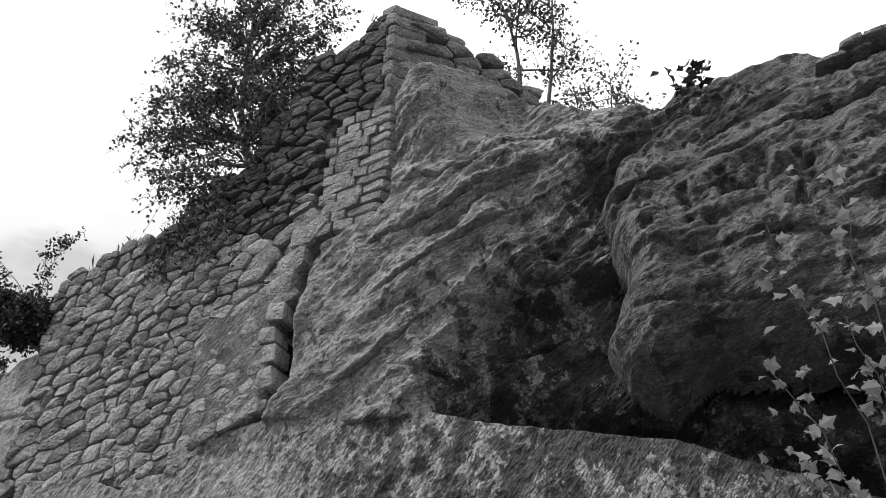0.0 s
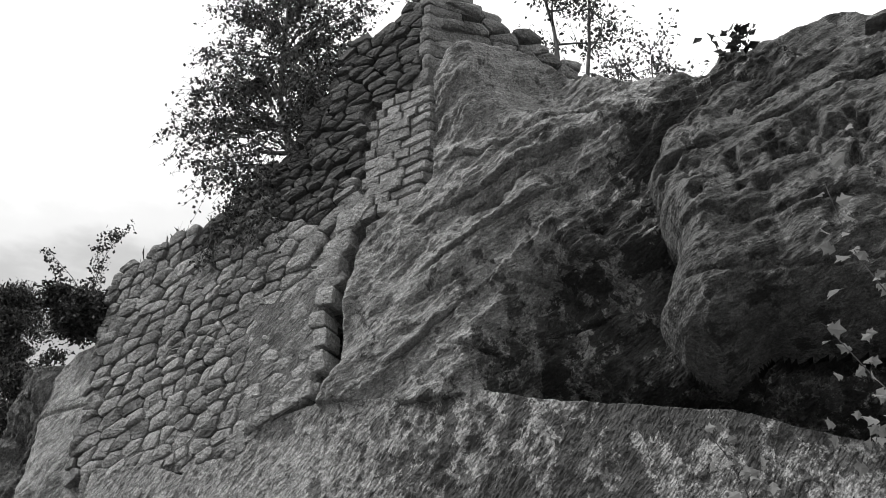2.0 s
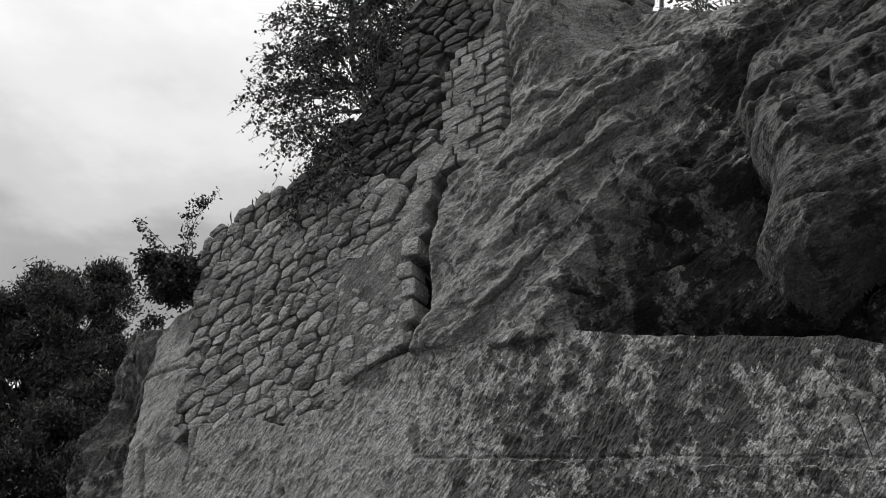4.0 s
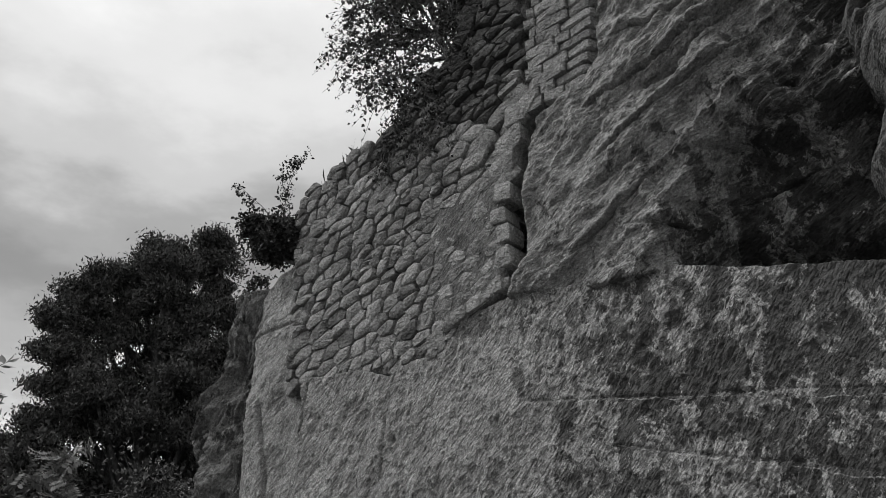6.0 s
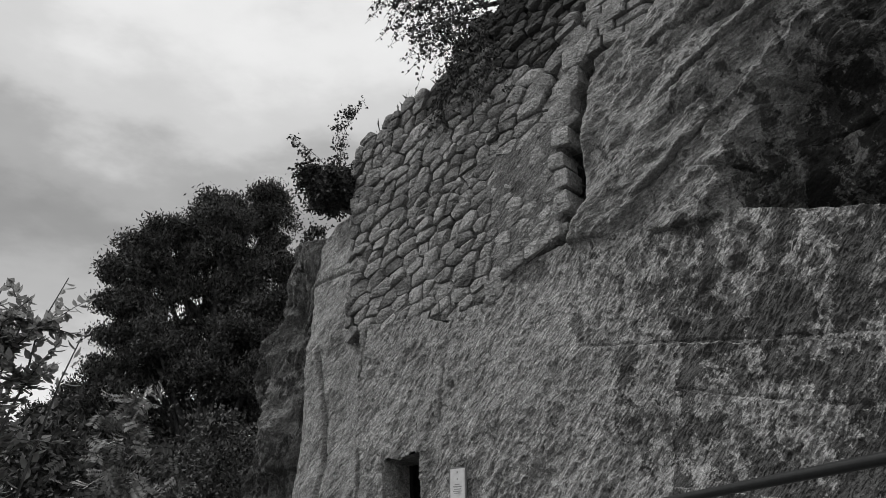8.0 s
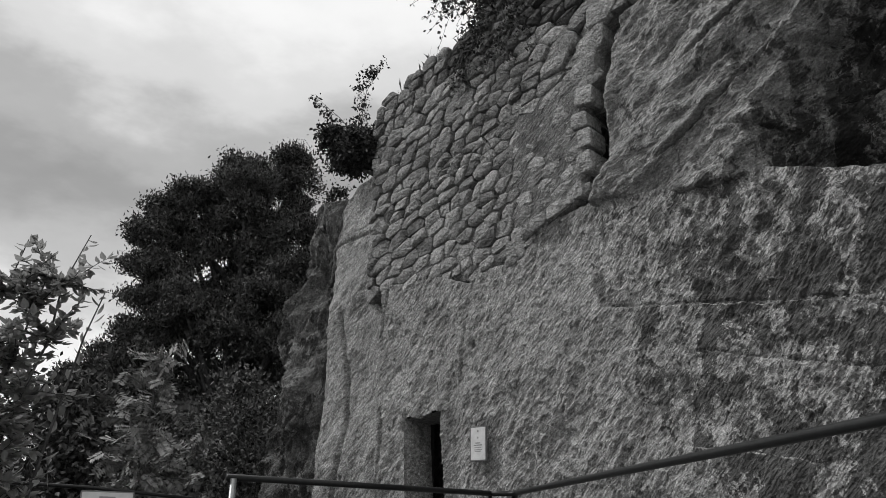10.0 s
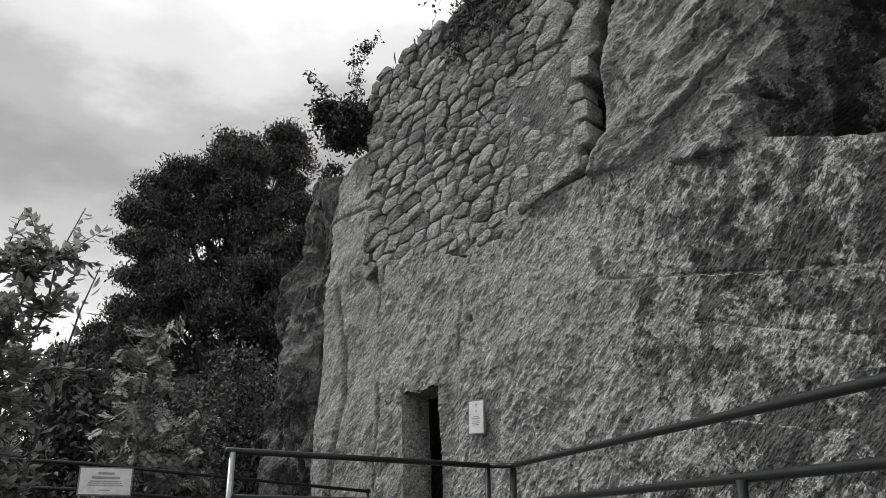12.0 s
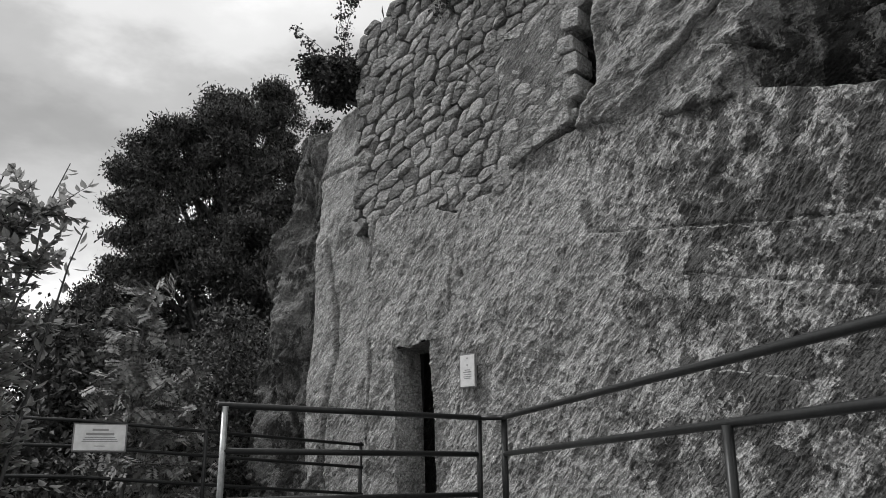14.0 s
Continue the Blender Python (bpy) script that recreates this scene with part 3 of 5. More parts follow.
tagged(hill, "inner sandstone of the cliff behind its cracks", "cliff", kind="structure")

beyond = rock_mass("rock_face", [(7.9, -1.6), (7.9, 7.0), (10.0, 7.6), (16.0, 7.2), (16.0, -1.6)], lambda X, Z: -0.05 + 0 * X, M_ROCK_DARK, 0.08, 0.2, 1.0, 0.05, None, 99, 1.5, 0.8)
tagged(beyond, "continuing dark sandstone cliff", "cliff", kind="structure")


# ---- masonry ----
def basis(o, along):
    a = Vector((along[0], along[1], 0)).normalized()
    inward = Vector((-a.y, a.x, 0))
    return Matrix(((a.x, inward.x, 0, o[0]), (a.y, inward.y, 0, o[1]), (0, 0, 1, o[2]), (0, 0, 0, 1)))


def clip_half(poly, a, b, c):
    """The part of a convex outline where a x + b z <= c."""
    out = []
    for i, p in enumerate(poly):
        q = poly[(i + 1) % len(poly)]
        dp, dq = a * p[0] + b * p[1] - c, a * q[0] + b * q[1] - c
        if dp <= 0:
            out.append(p)
        if dp * dq < 0:
            k = dp / (dp - dq)
            out.append((p[0] + (q[0] - p[0]) * k, p[1] + (q[1] - p[1]) * k))
    return out


def stone_cells(seeds, tall):
    """Each stone's outline among its neighbours; tall stretches the measure so that stones lie flat."""
    P = np.array(seeds) * (1.0, tall)
    cells = []
    for i, p in enumerate(P):
        d = np.hypot(*(P - p).T)
        poly = [(p[0] + u, p[1] + w) for u, w in ((-0.5, -0.5), (0.5, -0.5), (0.5, 0.5), (-0.5, 0.5))]
        for j in np.argsort(d)[1:26]:
            a, b = P[j] - p
            m = (P[j] + p) / 2
            poly = clip_half(poly, a, b, a * m[0] + b * m[1])
            if len(poly) < 3:
                break
        cells.append([(x, z / tall) for x, z in poly])
    return cells


def rounded(poly, cut, most=12):
    """Corners cut off once, and long edges halved."""
    n = len(poly)
    pts = []
    for i in range(n):
        p, q = np.array(poly[i]), np.array(poly[(i + 1) % n])
        pts += [p + (q - p) * cut, p + (q - p) * (1 - cut)]
    keep = [pts[0]]
    for p in pts[1:]:
        if np.hypot(*(p - keep[-1])) > 0.022:
            keep.append(p)
    if np.hypot(*(keep[0] - keep[-1])) < 0.022 and len(keep) > 4:
        keep.pop()
    while len(keep) > most:
        m = len(keep)
        k = min(range(m), key=lambda i: np.hypot(*(keep[i] - keep[(i + 1) % m])))
        keep[k] = (keep[k] + keep[(k + 1) % m]) / 2
        keep.pop((k + 1) % m)
    return keep


def hewn(poly, joint, out, bulge, material, rr, parent, to_world, name="stone", cut=0.16):
    """One stone from its outline: worn rim, swelling face, sides running back into the wall."""
    ring = rounded(poly, cut)
    if len(ring) < 4:
        return None
    c = np.mean(ring, 0)
    size = np.mean([np.hypot(*(p - c)) for p in ring])
    fold, crease = rr.uniform(0, 6.28), rr.uniform(0.0, 0.10)
    if size < 0.035:
        return None
    tu, tw = rr.uniform(-0.16, 0.16), rr.uniform(-0.20, 0.12)
    shrink = [max(0.4, 1 - joint * rr.uniform(0.6, 1.6) / max(np.hypot(*(p - c)), 0.03)) for p in ring]
    rows = ((1.0, 0.30), (1.0, 0.016), (0.93, 0.003), (0.55, 0.0))
    verts = []
    n = len(ring)
    for scale, back in rows:
        for k in range(n):
            q = c + (ring[k] - c) * shrink[k] * scale
            y = back - out - (bulge * (1 - scale) * 2.2 if back < 0.2 else 0)
            if back < 0.2:
                y += tu * (q[0] - c[0]) + tw * (q[1] - c[1]) + rr.uniform(-0.008, 0.008)
                y += crease * abs((q[0] - c[0]) * math.cos(fold) + (q[1] - c[1]) * math.sin(fold))
            verts.append(to_world(q[0], y, q[1]))
    verts.append(to_world(c[0], -out - bulge + rr.uniform(-0.008, 0.008), c[1]))
    faces = []
    for r in range(len(rows) - 1):
        for k in range(n):
            faces.append([r * n + k, r * n + (k + 1) % n, (r + 1) * n + (k + 1) % n, (r + 1) * n + k])
    last = (len(rows) - 1) * n
    faces += [[last + k, last + (k + 1) % n, len(verts) - 1] for k in range(n)]
    me = mesh_from(name, verts, faces, material)
    me.set_sharp_from_angle(angle=radians(34))
    return child(new(name, me), parent)


def in_plane(x, y, z):
    return (float(x), float(y), float(z))


RET = (0.72, 0.69)


def on_return(x, y, z):
    """Along the return face of the corner: x metres from it, y into the wall."""
    return (2.74 + RET[0] * x - RET[1] * y, RET[1] * x + RET[0] * y, float(z))


MASONRY = [(-1.69, 3.44), (-1.21, 3.52), (-0.5, 3.48), (-0.08, 3.33), (0.02, 3.40), (0.32, 3.46), (0.66, 3.46), (0.76, 3.66), (1.07, 3.80), (1.40, 3.92), (1.44, 4.12),
           (1.55, 4.46), (1.50, 4.80), (1.58, 5.19), (1.66, 5.46), (1.78, 5.87), (1.84, 6.05), (1.90, 6.25), (1.90, 7.66), (2.74, 7.72), (2.74, 9.44), (2.45, 9.36), (2.2, 9.16), (1.95, 8.96),
           (1.46, 8.86), (1.17, 8.15), (0.80, 7.36), (0.55, 7.28), (0.31, 7.06), (0.07, 6.80), (-0.19, 6.58), (-0.73, 6.60), (-1.0, 6.49), (-1.38, 6.31), (-1.69, 6.14), (-1.71, 5.0)]


def pointed(X, Z):
    """Where old mortar still fills the joints, 0 to 1."""
    return np.maximum(smooth(0.1, 0.7, X) * smooth(5.7, 5.1, Z) * smooth(2.2, 1.9, X), 0.75 * smooth(4.2, 3.7, Z) * smooth(-1.5, -0.9, X))


def core_depth(X, Z):
    return 0.075 - 0.066 * pointed(X, Z) + 0.03 * smooth(6.3, 7.2, Z)


core = rock_mass("wall_core", MASONRY, core_depth, M_MORTAR, 0.025, 0.05, 0.8, 0.02, None, 91, 0.28)
tagged(core, "recessed crumbling mortar behind the rubble stones", "wall", kind="structure")
wall = thing("rubble_wall", "tall wall of weathered irregular sandstone rubble", "stone wall", at=(0, 0.1, 3.7))
tower = thing("tower_rubble", "dark rubble masonry of the ruined tower", "stone wall", at=(1.6, 0.1, 6.4))
rs = random.Random(7)


def lie(x, z):
    """How the courses climb along the wall and waver."""
    climb = 0.27 - 0.15 * float(smooth(5.6, 7.6, z))
    return climb * (x + 0.2) + 0.10 * float(fbm(np.array(x * 1.4), np.array(z * 1.4), 3, 3, 301))


seeds = []
z = 3.0
while z < 9.7:
    high = z > 6.5
    h = rs.uniform(0.09, 0.14) if high else rs.uniform(0.11, 0.175)
    x = -2.1 + rs.uniform(0, 0.25)
    while x < 3.0:
        big = x > 0.75 and 4.0 < z < 5.9
        w = rs.uniform(0.24, 0.5) if big else rs.uniform(0.18, 0.46) if high else rs.uniform(0.13, 0.34)
        if not (big and rs.random() < 0.3):
            seeds.append((x + w / 2 + rs.uniform(-0.03, 0.03), z + h / 2 + rs.uniform(-0.26, 0.26) * h))
            if rs.random() < 0.10:
                seeds.append((x + w * rs.uniform(0.8, 1.1), z + h * rs.uniform(0.0, 0.4)))
        x += w
    z += h
for cell in stone_cells(seeds, 1.45):
    if len(cell) < 3:
        continue
    poly = [(x + 0.16 * (q - cell[0][1]) + 0.035 * float(fbm(np.array(x * 5), np.array(q * 5), 2, 2, 311)), q + lie(x, q)) for x, q in cell]
    cx, cz = np.mean(poly, 0)
    if inside_distance(np.array([cx]), np.array([cz]), MASONRY)[0] < (-0.09 if cx < -1.4 and 3.6 < cz < 6.0 else 0.02):
        continue
    # stones end at the wall's own edges
    if cx < -1.2 and cz < 6.2:
        poly = clip_half(poly, -1, 0, 1.71 + rs.uniform(-0.03, 0.03))
    if cz > 7.6:
        poly = clip_half(poly, 1, 0, 2.62)
    elif cz > 6.2:
        poly = clip_half(poly, 1, 0, 1.93)
    if len(poly) < 3:
        continue
    fill = float(pointed(np.array(cx), np.array(cz)))
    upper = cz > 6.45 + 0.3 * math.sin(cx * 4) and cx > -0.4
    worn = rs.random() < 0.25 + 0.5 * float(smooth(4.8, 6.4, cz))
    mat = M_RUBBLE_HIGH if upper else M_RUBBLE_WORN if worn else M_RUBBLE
    joint = rs.uniform(0.006, 0.016) if upper else rs.uniform(0.002, 0.009)
    out = rs.uniform(-0.03, 0.05) if upper else rs.uniform(-0.012, 0.03) * (1 - 0.7 * fill) - 0.006 * fill
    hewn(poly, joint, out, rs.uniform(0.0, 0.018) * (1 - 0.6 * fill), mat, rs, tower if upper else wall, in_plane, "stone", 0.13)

# stepped footing blocks along the rock and the blocks beside the crack
footing = thing("footing_course", "large squared blocks stepping up along the rock", "stone course", at=(0.9, 0, 3.7))
for cx, cz, w, h, t in ((0.56, 3.60, 0.24, 0.24, 0.2), (0.82, 3.82, 0.34, 0.17, 0.42), (1.13, 3.96, 0.32, 0.17, 0.38), (1.37, 4.06, 0.15, 0.16, 0.15),
                        (1.47, 4.36, 0.20, 0.22, 0.2), (1.49, 4.62, 0.17, 0.24, 0.0), (1.43, 4.86, 0.20, 0.20, 0.05), (1.50, 5.12, 0.22, 0.26, 0.1), (1.50, 5.42, 0.36, 0.28, 0.25),
                        (1.60, 5.72, 0.40, 0.26, 0.3), (1.72, 6.05, 0.30, 0.28, 0.25)):
    corners = [(-w / 2, -h / 2 + rs.uniform(-0.02, 0.02)), (w / 2, -h / 2 + rs.uniform(-0.02, 0.02)), (w / 2 + rs.uniform(-0.03, 0.02), h / 2 + rs.uniform(-0.02, 0.02)), (-w / 2 + rs.uniform(-0.02, 0.03), h / 2)]
    poly = [(cx + a, cz + b + t * a) for a, b in corners]
    hewn(poly, 0.008, rs.uniform(0.02, 0.05), 0.006, M_RUBBLE, rs, footing, in_plane, "block", 0.12)


def corner_block(name, parent, wl, wr, z0, z1, climb, out, material, rr, x0=2.74):
    """A block that turns the corner, its edge worn round; climb tilts its front bed."""
    line = [(-wl, 0.30), (-wl, 0.0), (-0.07, -out), (-0.015, -out + 0.012), (0.03 * RET[0], 0.045), (RET[0] * wr, RET[1] * wr), (RET[0] * wr - 0.2, RET[1] * wr + 0.2)]
    verts = []
    for up, inset in ((0.0, 0.03), (0.14, 0.0), (0.86, 0.0), (1.0, 0.03)):
        for x, y in line:
            fall = climb * x if x < 0 else -0.05 * x
            verts.append((x0 + x * (1 - inset * 0.4) + rr.uniform(-0.006, 0.006), y + inset * 0.7 + rr.uniform(-0.008, 0.008), z0 + (z1 - z0) * up + fall + rr.uniform(-0.006, 0.006)))
    n = len(line)
    faces = [[r * n + k, r * n + k + 1, (r + 1) * n + k + 1, (r + 1) * n + k] for r in range(3) for k in range(n - 1)]
    faces += [list(range(n))[::-1], [3 * n + k for k in range(n)]]
    me = mesh_from(name, verts, faces, material)
    me.set_sharp_from_angle(angle=radians(40))
    return child(new(name, me), parent)


# squared pier
pier = thing("stone_pier", "pier of small squared pale sandstone blocks", "pier", at=(2.33, 0, 6.1))
z = 5.80
while z < 7.70:
    h = rs.uniform(0.125, 0.155)
    edge = float(np.interp(z, [6.1, 6.4, 6.8, 7.7], [2.62, 2.68, 2.76, 2.74]))
    wl = rs.choice((0.18, 0.28, 0.40))
    if z > 6.0:
        corner_block("brick", pier, wl - 0.008, 0.17, z + 0.006, z + h - 0.006, 0.09, 0.03 + rs.uniform(-0.01, 0.015), M_BRICK, rs, edge)
    x = edge - wl
    left = float(np.interp(z, [6.0, 6.9, 7.3, 7.7], [1.86, 1.90, 1.95, 2.08])) + rs.uniform(-0.04, 0.04)
    while x > left + 0.05:
        w = rs.choice((0.2, 0.26, 0.32, 0.42))
        if x - w < left + 0.1:
            w = x - left
        tilt = 0.09 + rs.uniform(-0.012, 0.012)
        rise = 0.09 * (x - w / 2 - edge)
        poly = [(x - w + a * w, z + rise + b * h + tilt * (a - 0.5) * w + rs.uniform(-0.003, 0.003)) for a, b in ((0, 0), (1, 0), (1, 1), (0, 1))]
        if z + rise > 5.92 + 0.06 * (x - 1.9):
            hewn(poly, 0.004, 0.03 + rs.uniform(-0.010, 0.012), 0.003, M_BRICK, rs, pier, in_plane, "brick", 0.07)
        x -= w
    z += h
# large corner blocks and the rubble of the return face
corner = thing("corner_quoins", "large rounded corner blocks on top of the ruin", "quoin stones", at=(2.6, 0, 7.8))
z = 7.72
while z < 9.42:
    h = rs.uniform(0.17, 0.29)
    corner_block("block", corner, rs.uniform(0.10, 0.26), rs.uniform(0.36, 0.62), z + 0.012, min(z + h, 9.62), 0.12, 0.03 + rs.uniform(-0.02, 0.03), M_RUBBLE_WORN, rs)
    z += h
ret = thing("return_wall", "ruined return wall of flat rubble courses", "stone wall", at=(3.2, 0.5, 8))
seeds = []
z = 7.3
while z < 9.8:
    h = rs.uniform(0.12, 0.22)
    x = 0.3 + rs.uniform(0, 0.2)
    while x < 2.8:
        w = rs.uniform(0.22, 0.52)
        seeds.append((x + w / 2, z + h / 2 + rs.uniform(-0.2, 0.2) * h))
        x += w
    z += h
for cell in stone_cells(seeds, 1.5):
    cx, cz = np.mean(cell, 0) if len(cell) > 2 else (9, 0)
    if 0.42 < cx < 2.6 and 7.5 < cz < np.interp(cx, [0.2, 0.45, 0.78, 1.37, 1.88, 2.4], [9.58, 9.46, 9.33, 9.04, 8.84, 8.66]):
        hewn(cell, rs.uniform(0.008, 0.016), rs.uniform(-0.03, 0.05), 0.02, M_RUBBLE_WORN, rs, ret, on_return, "stone", 0.15)
bv = [(2.55, 0.12, 6.0), (4.5, 1.9, 6.0), (2.0, 2.0, 6.0), (1.2, 0.9, 6.0), (2.55, 0.12, 9.3), (4.5, 1.9, 8.4), (2.0, 2.0, 8.6), (1.2, 0.9, 8.5)]
heart = new("wall_heart", mesh_from("wall_heart", bv, [[0, 1, 5, 4], [1, 2, 6, 5], [2, 3, 7, 6], [3, 0, 4, 7], [4, 5, 6, 7], [3, 2, 1, 0]], M_CORE, True))
tagged(heart, "rubble filling inside the ruined tower corner", "wall", kind="structure")

heap = thing("rubble_heap", "flat weathered stones lying on the crest of the boulder", "stones", at=(7.7, 0.2, 7.1))
for k in range(12):
    cx, cz, w, h = 7.42 + 0.09 * k + rs.uniform(-0.05, 0.05), 6.92 + 0.035 * k + 0.06 * (k % 2), rs.uniform(0.2, 0.34), rs.uniform(0.05, 0.085)
    hewn([(cx - w / 2, cz - h / 2), (cx + w / 2, cz - h / 2 + 0.05), (cx + w * 0.45, cz + h / 2 + 0.05), (cx - w * 0.4, cz + h / 2)], 0.003, -0.05 - 0.10 * (k % 3), 0.008, M_RUBBLE_WORN, rs, heap, in_plane, "stone", 0.12)

# ---- railings ----
def railing(label, runs, posts, name="railing", r=0.024):
    t = thing(name, label, "railing", "railings of the walkway", at=runs[0][1][0])
    for nm, pts, mat in runs:
        v, f = tube(pts, r, 14)
        grid_part(nm, v, f, mat, t)
    for x, y, z0, z1, mat, rr in posts:
        v, f = tube([(x, y, z0), (x, y, z1)], rr, 14)
        grid_part("post", v, f, mat, t)
    return t


railing("dark painted tube railing running along the cliff walkway",
        [("top_rail", [(0.60, -0.50, 1.10), (0.70, -0.42, 1.10), (0.78, -0.39, 1.10), (0.88, -0.45, 1.105), (2.94, -2.07, 1.10), (4.71, -3.42, 1.10), (7.2, -5.3, 1.10)], M_RAIL),
         ("mid_rail", [(0.77, -0.36, 0.775), (2.94, -2.07, 0.80), (4.71, -3.42, 0.82), (7.2, -5.3, 0.83)], M_RAIL)],
        [(0.77, -0.36, -0.1, 1.10, M_RAIL, 0.03), (3.86, -2.80, -0.3, 0.80, M_RAIL, 0.026), (7.0, -5.15, -1.2, 1.1, M_RAIL, 0.026)])
railing("tube railing with a bare steel end post beside the doorway",
        [("top_rail", [(0.14, -3.02, 1.10), (0.60, -0.50, 1.10)], M_RAIL),
         ("mid_rail", [(0.17, -2.98, 0.77), (0.56, -0.47, 0.775)], M_RAIL), ("low_rail", [(0.17, -2.98, 0.42), (0.56, -0.47, 0.42)], M_RAIL)],
        [(0.17, -2.98, -0.1, 1.09, M_RAIL_BARE, 0.024), (0.57, -0.48, -0.1, 1.09, M_RAIL, 0.026)])
far_rail = [((-3.3, -5.4, z0 + 0.16), (-2.46, -2.8, z0 + 0.1), (-1.35, -0.12, z0 - 0.1)) for z0 in (1.02, 0.78, 0.50)]
railing("thin dark three-bar railing behind the information board",
        [("rail", far_rail[0], M_RAIL), ("rail", far_rail[1], M_RAIL), ("rail", far_rail[2], M_RAIL)],
        [(-1.37, -0.14, -0.1, 0.95, M_RAIL, 0.02), (-2.0, -1.7, -0.1, 1.05, M_RAIL, 0.02), (-2.9, -4.2, -0.2, 1.18, M_RAIL, 0.02)], r=0.017)


# ---- signs ----
def box(x0, x1, y0, y1, z0, z1, bev=0.004):
    bm = bmesh.new()
    bmesh.ops.create_cube(bm, size=1)
    for vv in bm.verts:
        vv.co = Vector(((x0 + x1) / 2 + vv.co.x * (x1 - x0), (y0 + y1) / 2 + vv.co.y * (y1 - y0), (z0 + z1) / 2 + vv.co.z * (z1 - z0)))
    bmesh.ops.bevel(bm, geom=bm.edges[:], offset=bev, segments=2, affect="EDGES")
    return bm


def notice(name, label, m, w, h, peg, bars):
    t = thing(name, label, "sign")
    t.matrix_basis = m

    def add(nm, bm, mat, lb="", under=None):
        ob = part(nm, bm, mat, under or t, lb)
        ob.matrix_parent_inverse = Matrix.Identity(4)
        return ob
    add("backing", box(-w / 2, w / 2, 0.0, 0.022, -h / 2, h / 2, 0.005), M_FRAME, "grey metal backing")
    panel = add("panel", box(-w / 2 + 0.014, w / 2 - 0.014, -0.004, 0.004, -h / 2 + 0.014, h / 2 - 0.014, 0.002), M_PANEL, "pale printed panel")
    for bx in (-0.3, 0.3):
        add("bracket", box(bx * w - 0.012, bx * w + 0.012, 0.02, peg, -0.05, -0.02, 0.002), M_FRAME)
    for bx, bz, bw, bh in bars:
        add("print_bar", box((bx - bw / 2) * w, (bx + bw / 2) * w, -0.0065, -0.003, (bz - bh / 2) * h, (bz + bh / 2) * h, 0.0005), M_INK, "", panel)
    return t


notice("wall_sign", "small pale framed notice fixed to the cliff", pose(0.09, -0.05, 1.62, 0, 0, 0), 0.215, 0.35, 0.25,
       [(0, 0.36, 0.08, 0.05), (0, 0.17, 0.05, 0.05), (0, 0.02, 0.3, 0.025), (0, -0.04, 0.5, 0.03), (0, -0.11, 0.42, 0.02), (0, -0.17, 0.5, 0.02), (0, -0.22, 0.36, 0.02)])
notice("information_board", "pale information board clamped to the railing", pose(-2.13, -2.75, 0.95, -14, 0, 65), 0.47, 0.27, 0.2,
       [(0, 0.27, 0.30, 0.07), (0, 0.12, 0.52, 0.08), (0, 0.0, 0.56, 0.03), (0, -0.07, 0.62, 0.03), (0, -0.14, 0.66, 0.03), (0, -0.30, 0.2, 0.025)])


# ---- plants ----
def leaf_cloud(centres, spread, count, size, seed, droop=0.0, aspect=1.6, fold=0.25, flat=1.0):
    """Many small folded leaves round the given places."""
    r = np.random.RandomState(seed)
    C = np.asarray(centres, float)
    pick = r.randint(0, len(C), count)
    off = r.normal(0, 1, (count, 3)) * np.asarray(spread) * np.array([1, 1, flat])
    P = C[pick] + off
    d = r.normal(0, 1, (count, 3))
    d[:, 2] -= droop
    d /= np.linalg.norm(d, axis=1)[:, None]
    s = np.cross(d, r.normal(0, 1, (count, 3)))
    s /= np.linalg.norm(s, axis=1)[:, None]
    up = np.cross(d, s)
    L = size * r.uniform(0.6, 1.25, count)[:, None]
    W = L / aspect
    V = np.stack([P, P + d * L * 0.45 + s * W * 0.5 + up * L * fold * 0.5, P + d * L, P + d * L * 0.45 - s * W * 0.5 + up * L * fold * 0.5], 1).reshape(-1, 3)
    i = np.arange(count)[:, None] * 4
    F = np.concatenate([i + np.array([[0, 1, 2]]), i + np.array([[0, 2, 3]])], 0)
    return V, F


def branch(start, direction, length, bend, rnd, steps=6, lift=0.0):
    p, d = Vector(start), Vector(direction).normalized()
    pts = [p.copy()]
    for _ in range(steps):
        d = (d + Vector((rnd.uniform(-bend, bend), rnd.uniform(-bend, bend), rnd.uniform(-bend, bend) + lift))).normalized()
        p = p + d * (length / steps)
        pts.append(p.copy())
    return pts


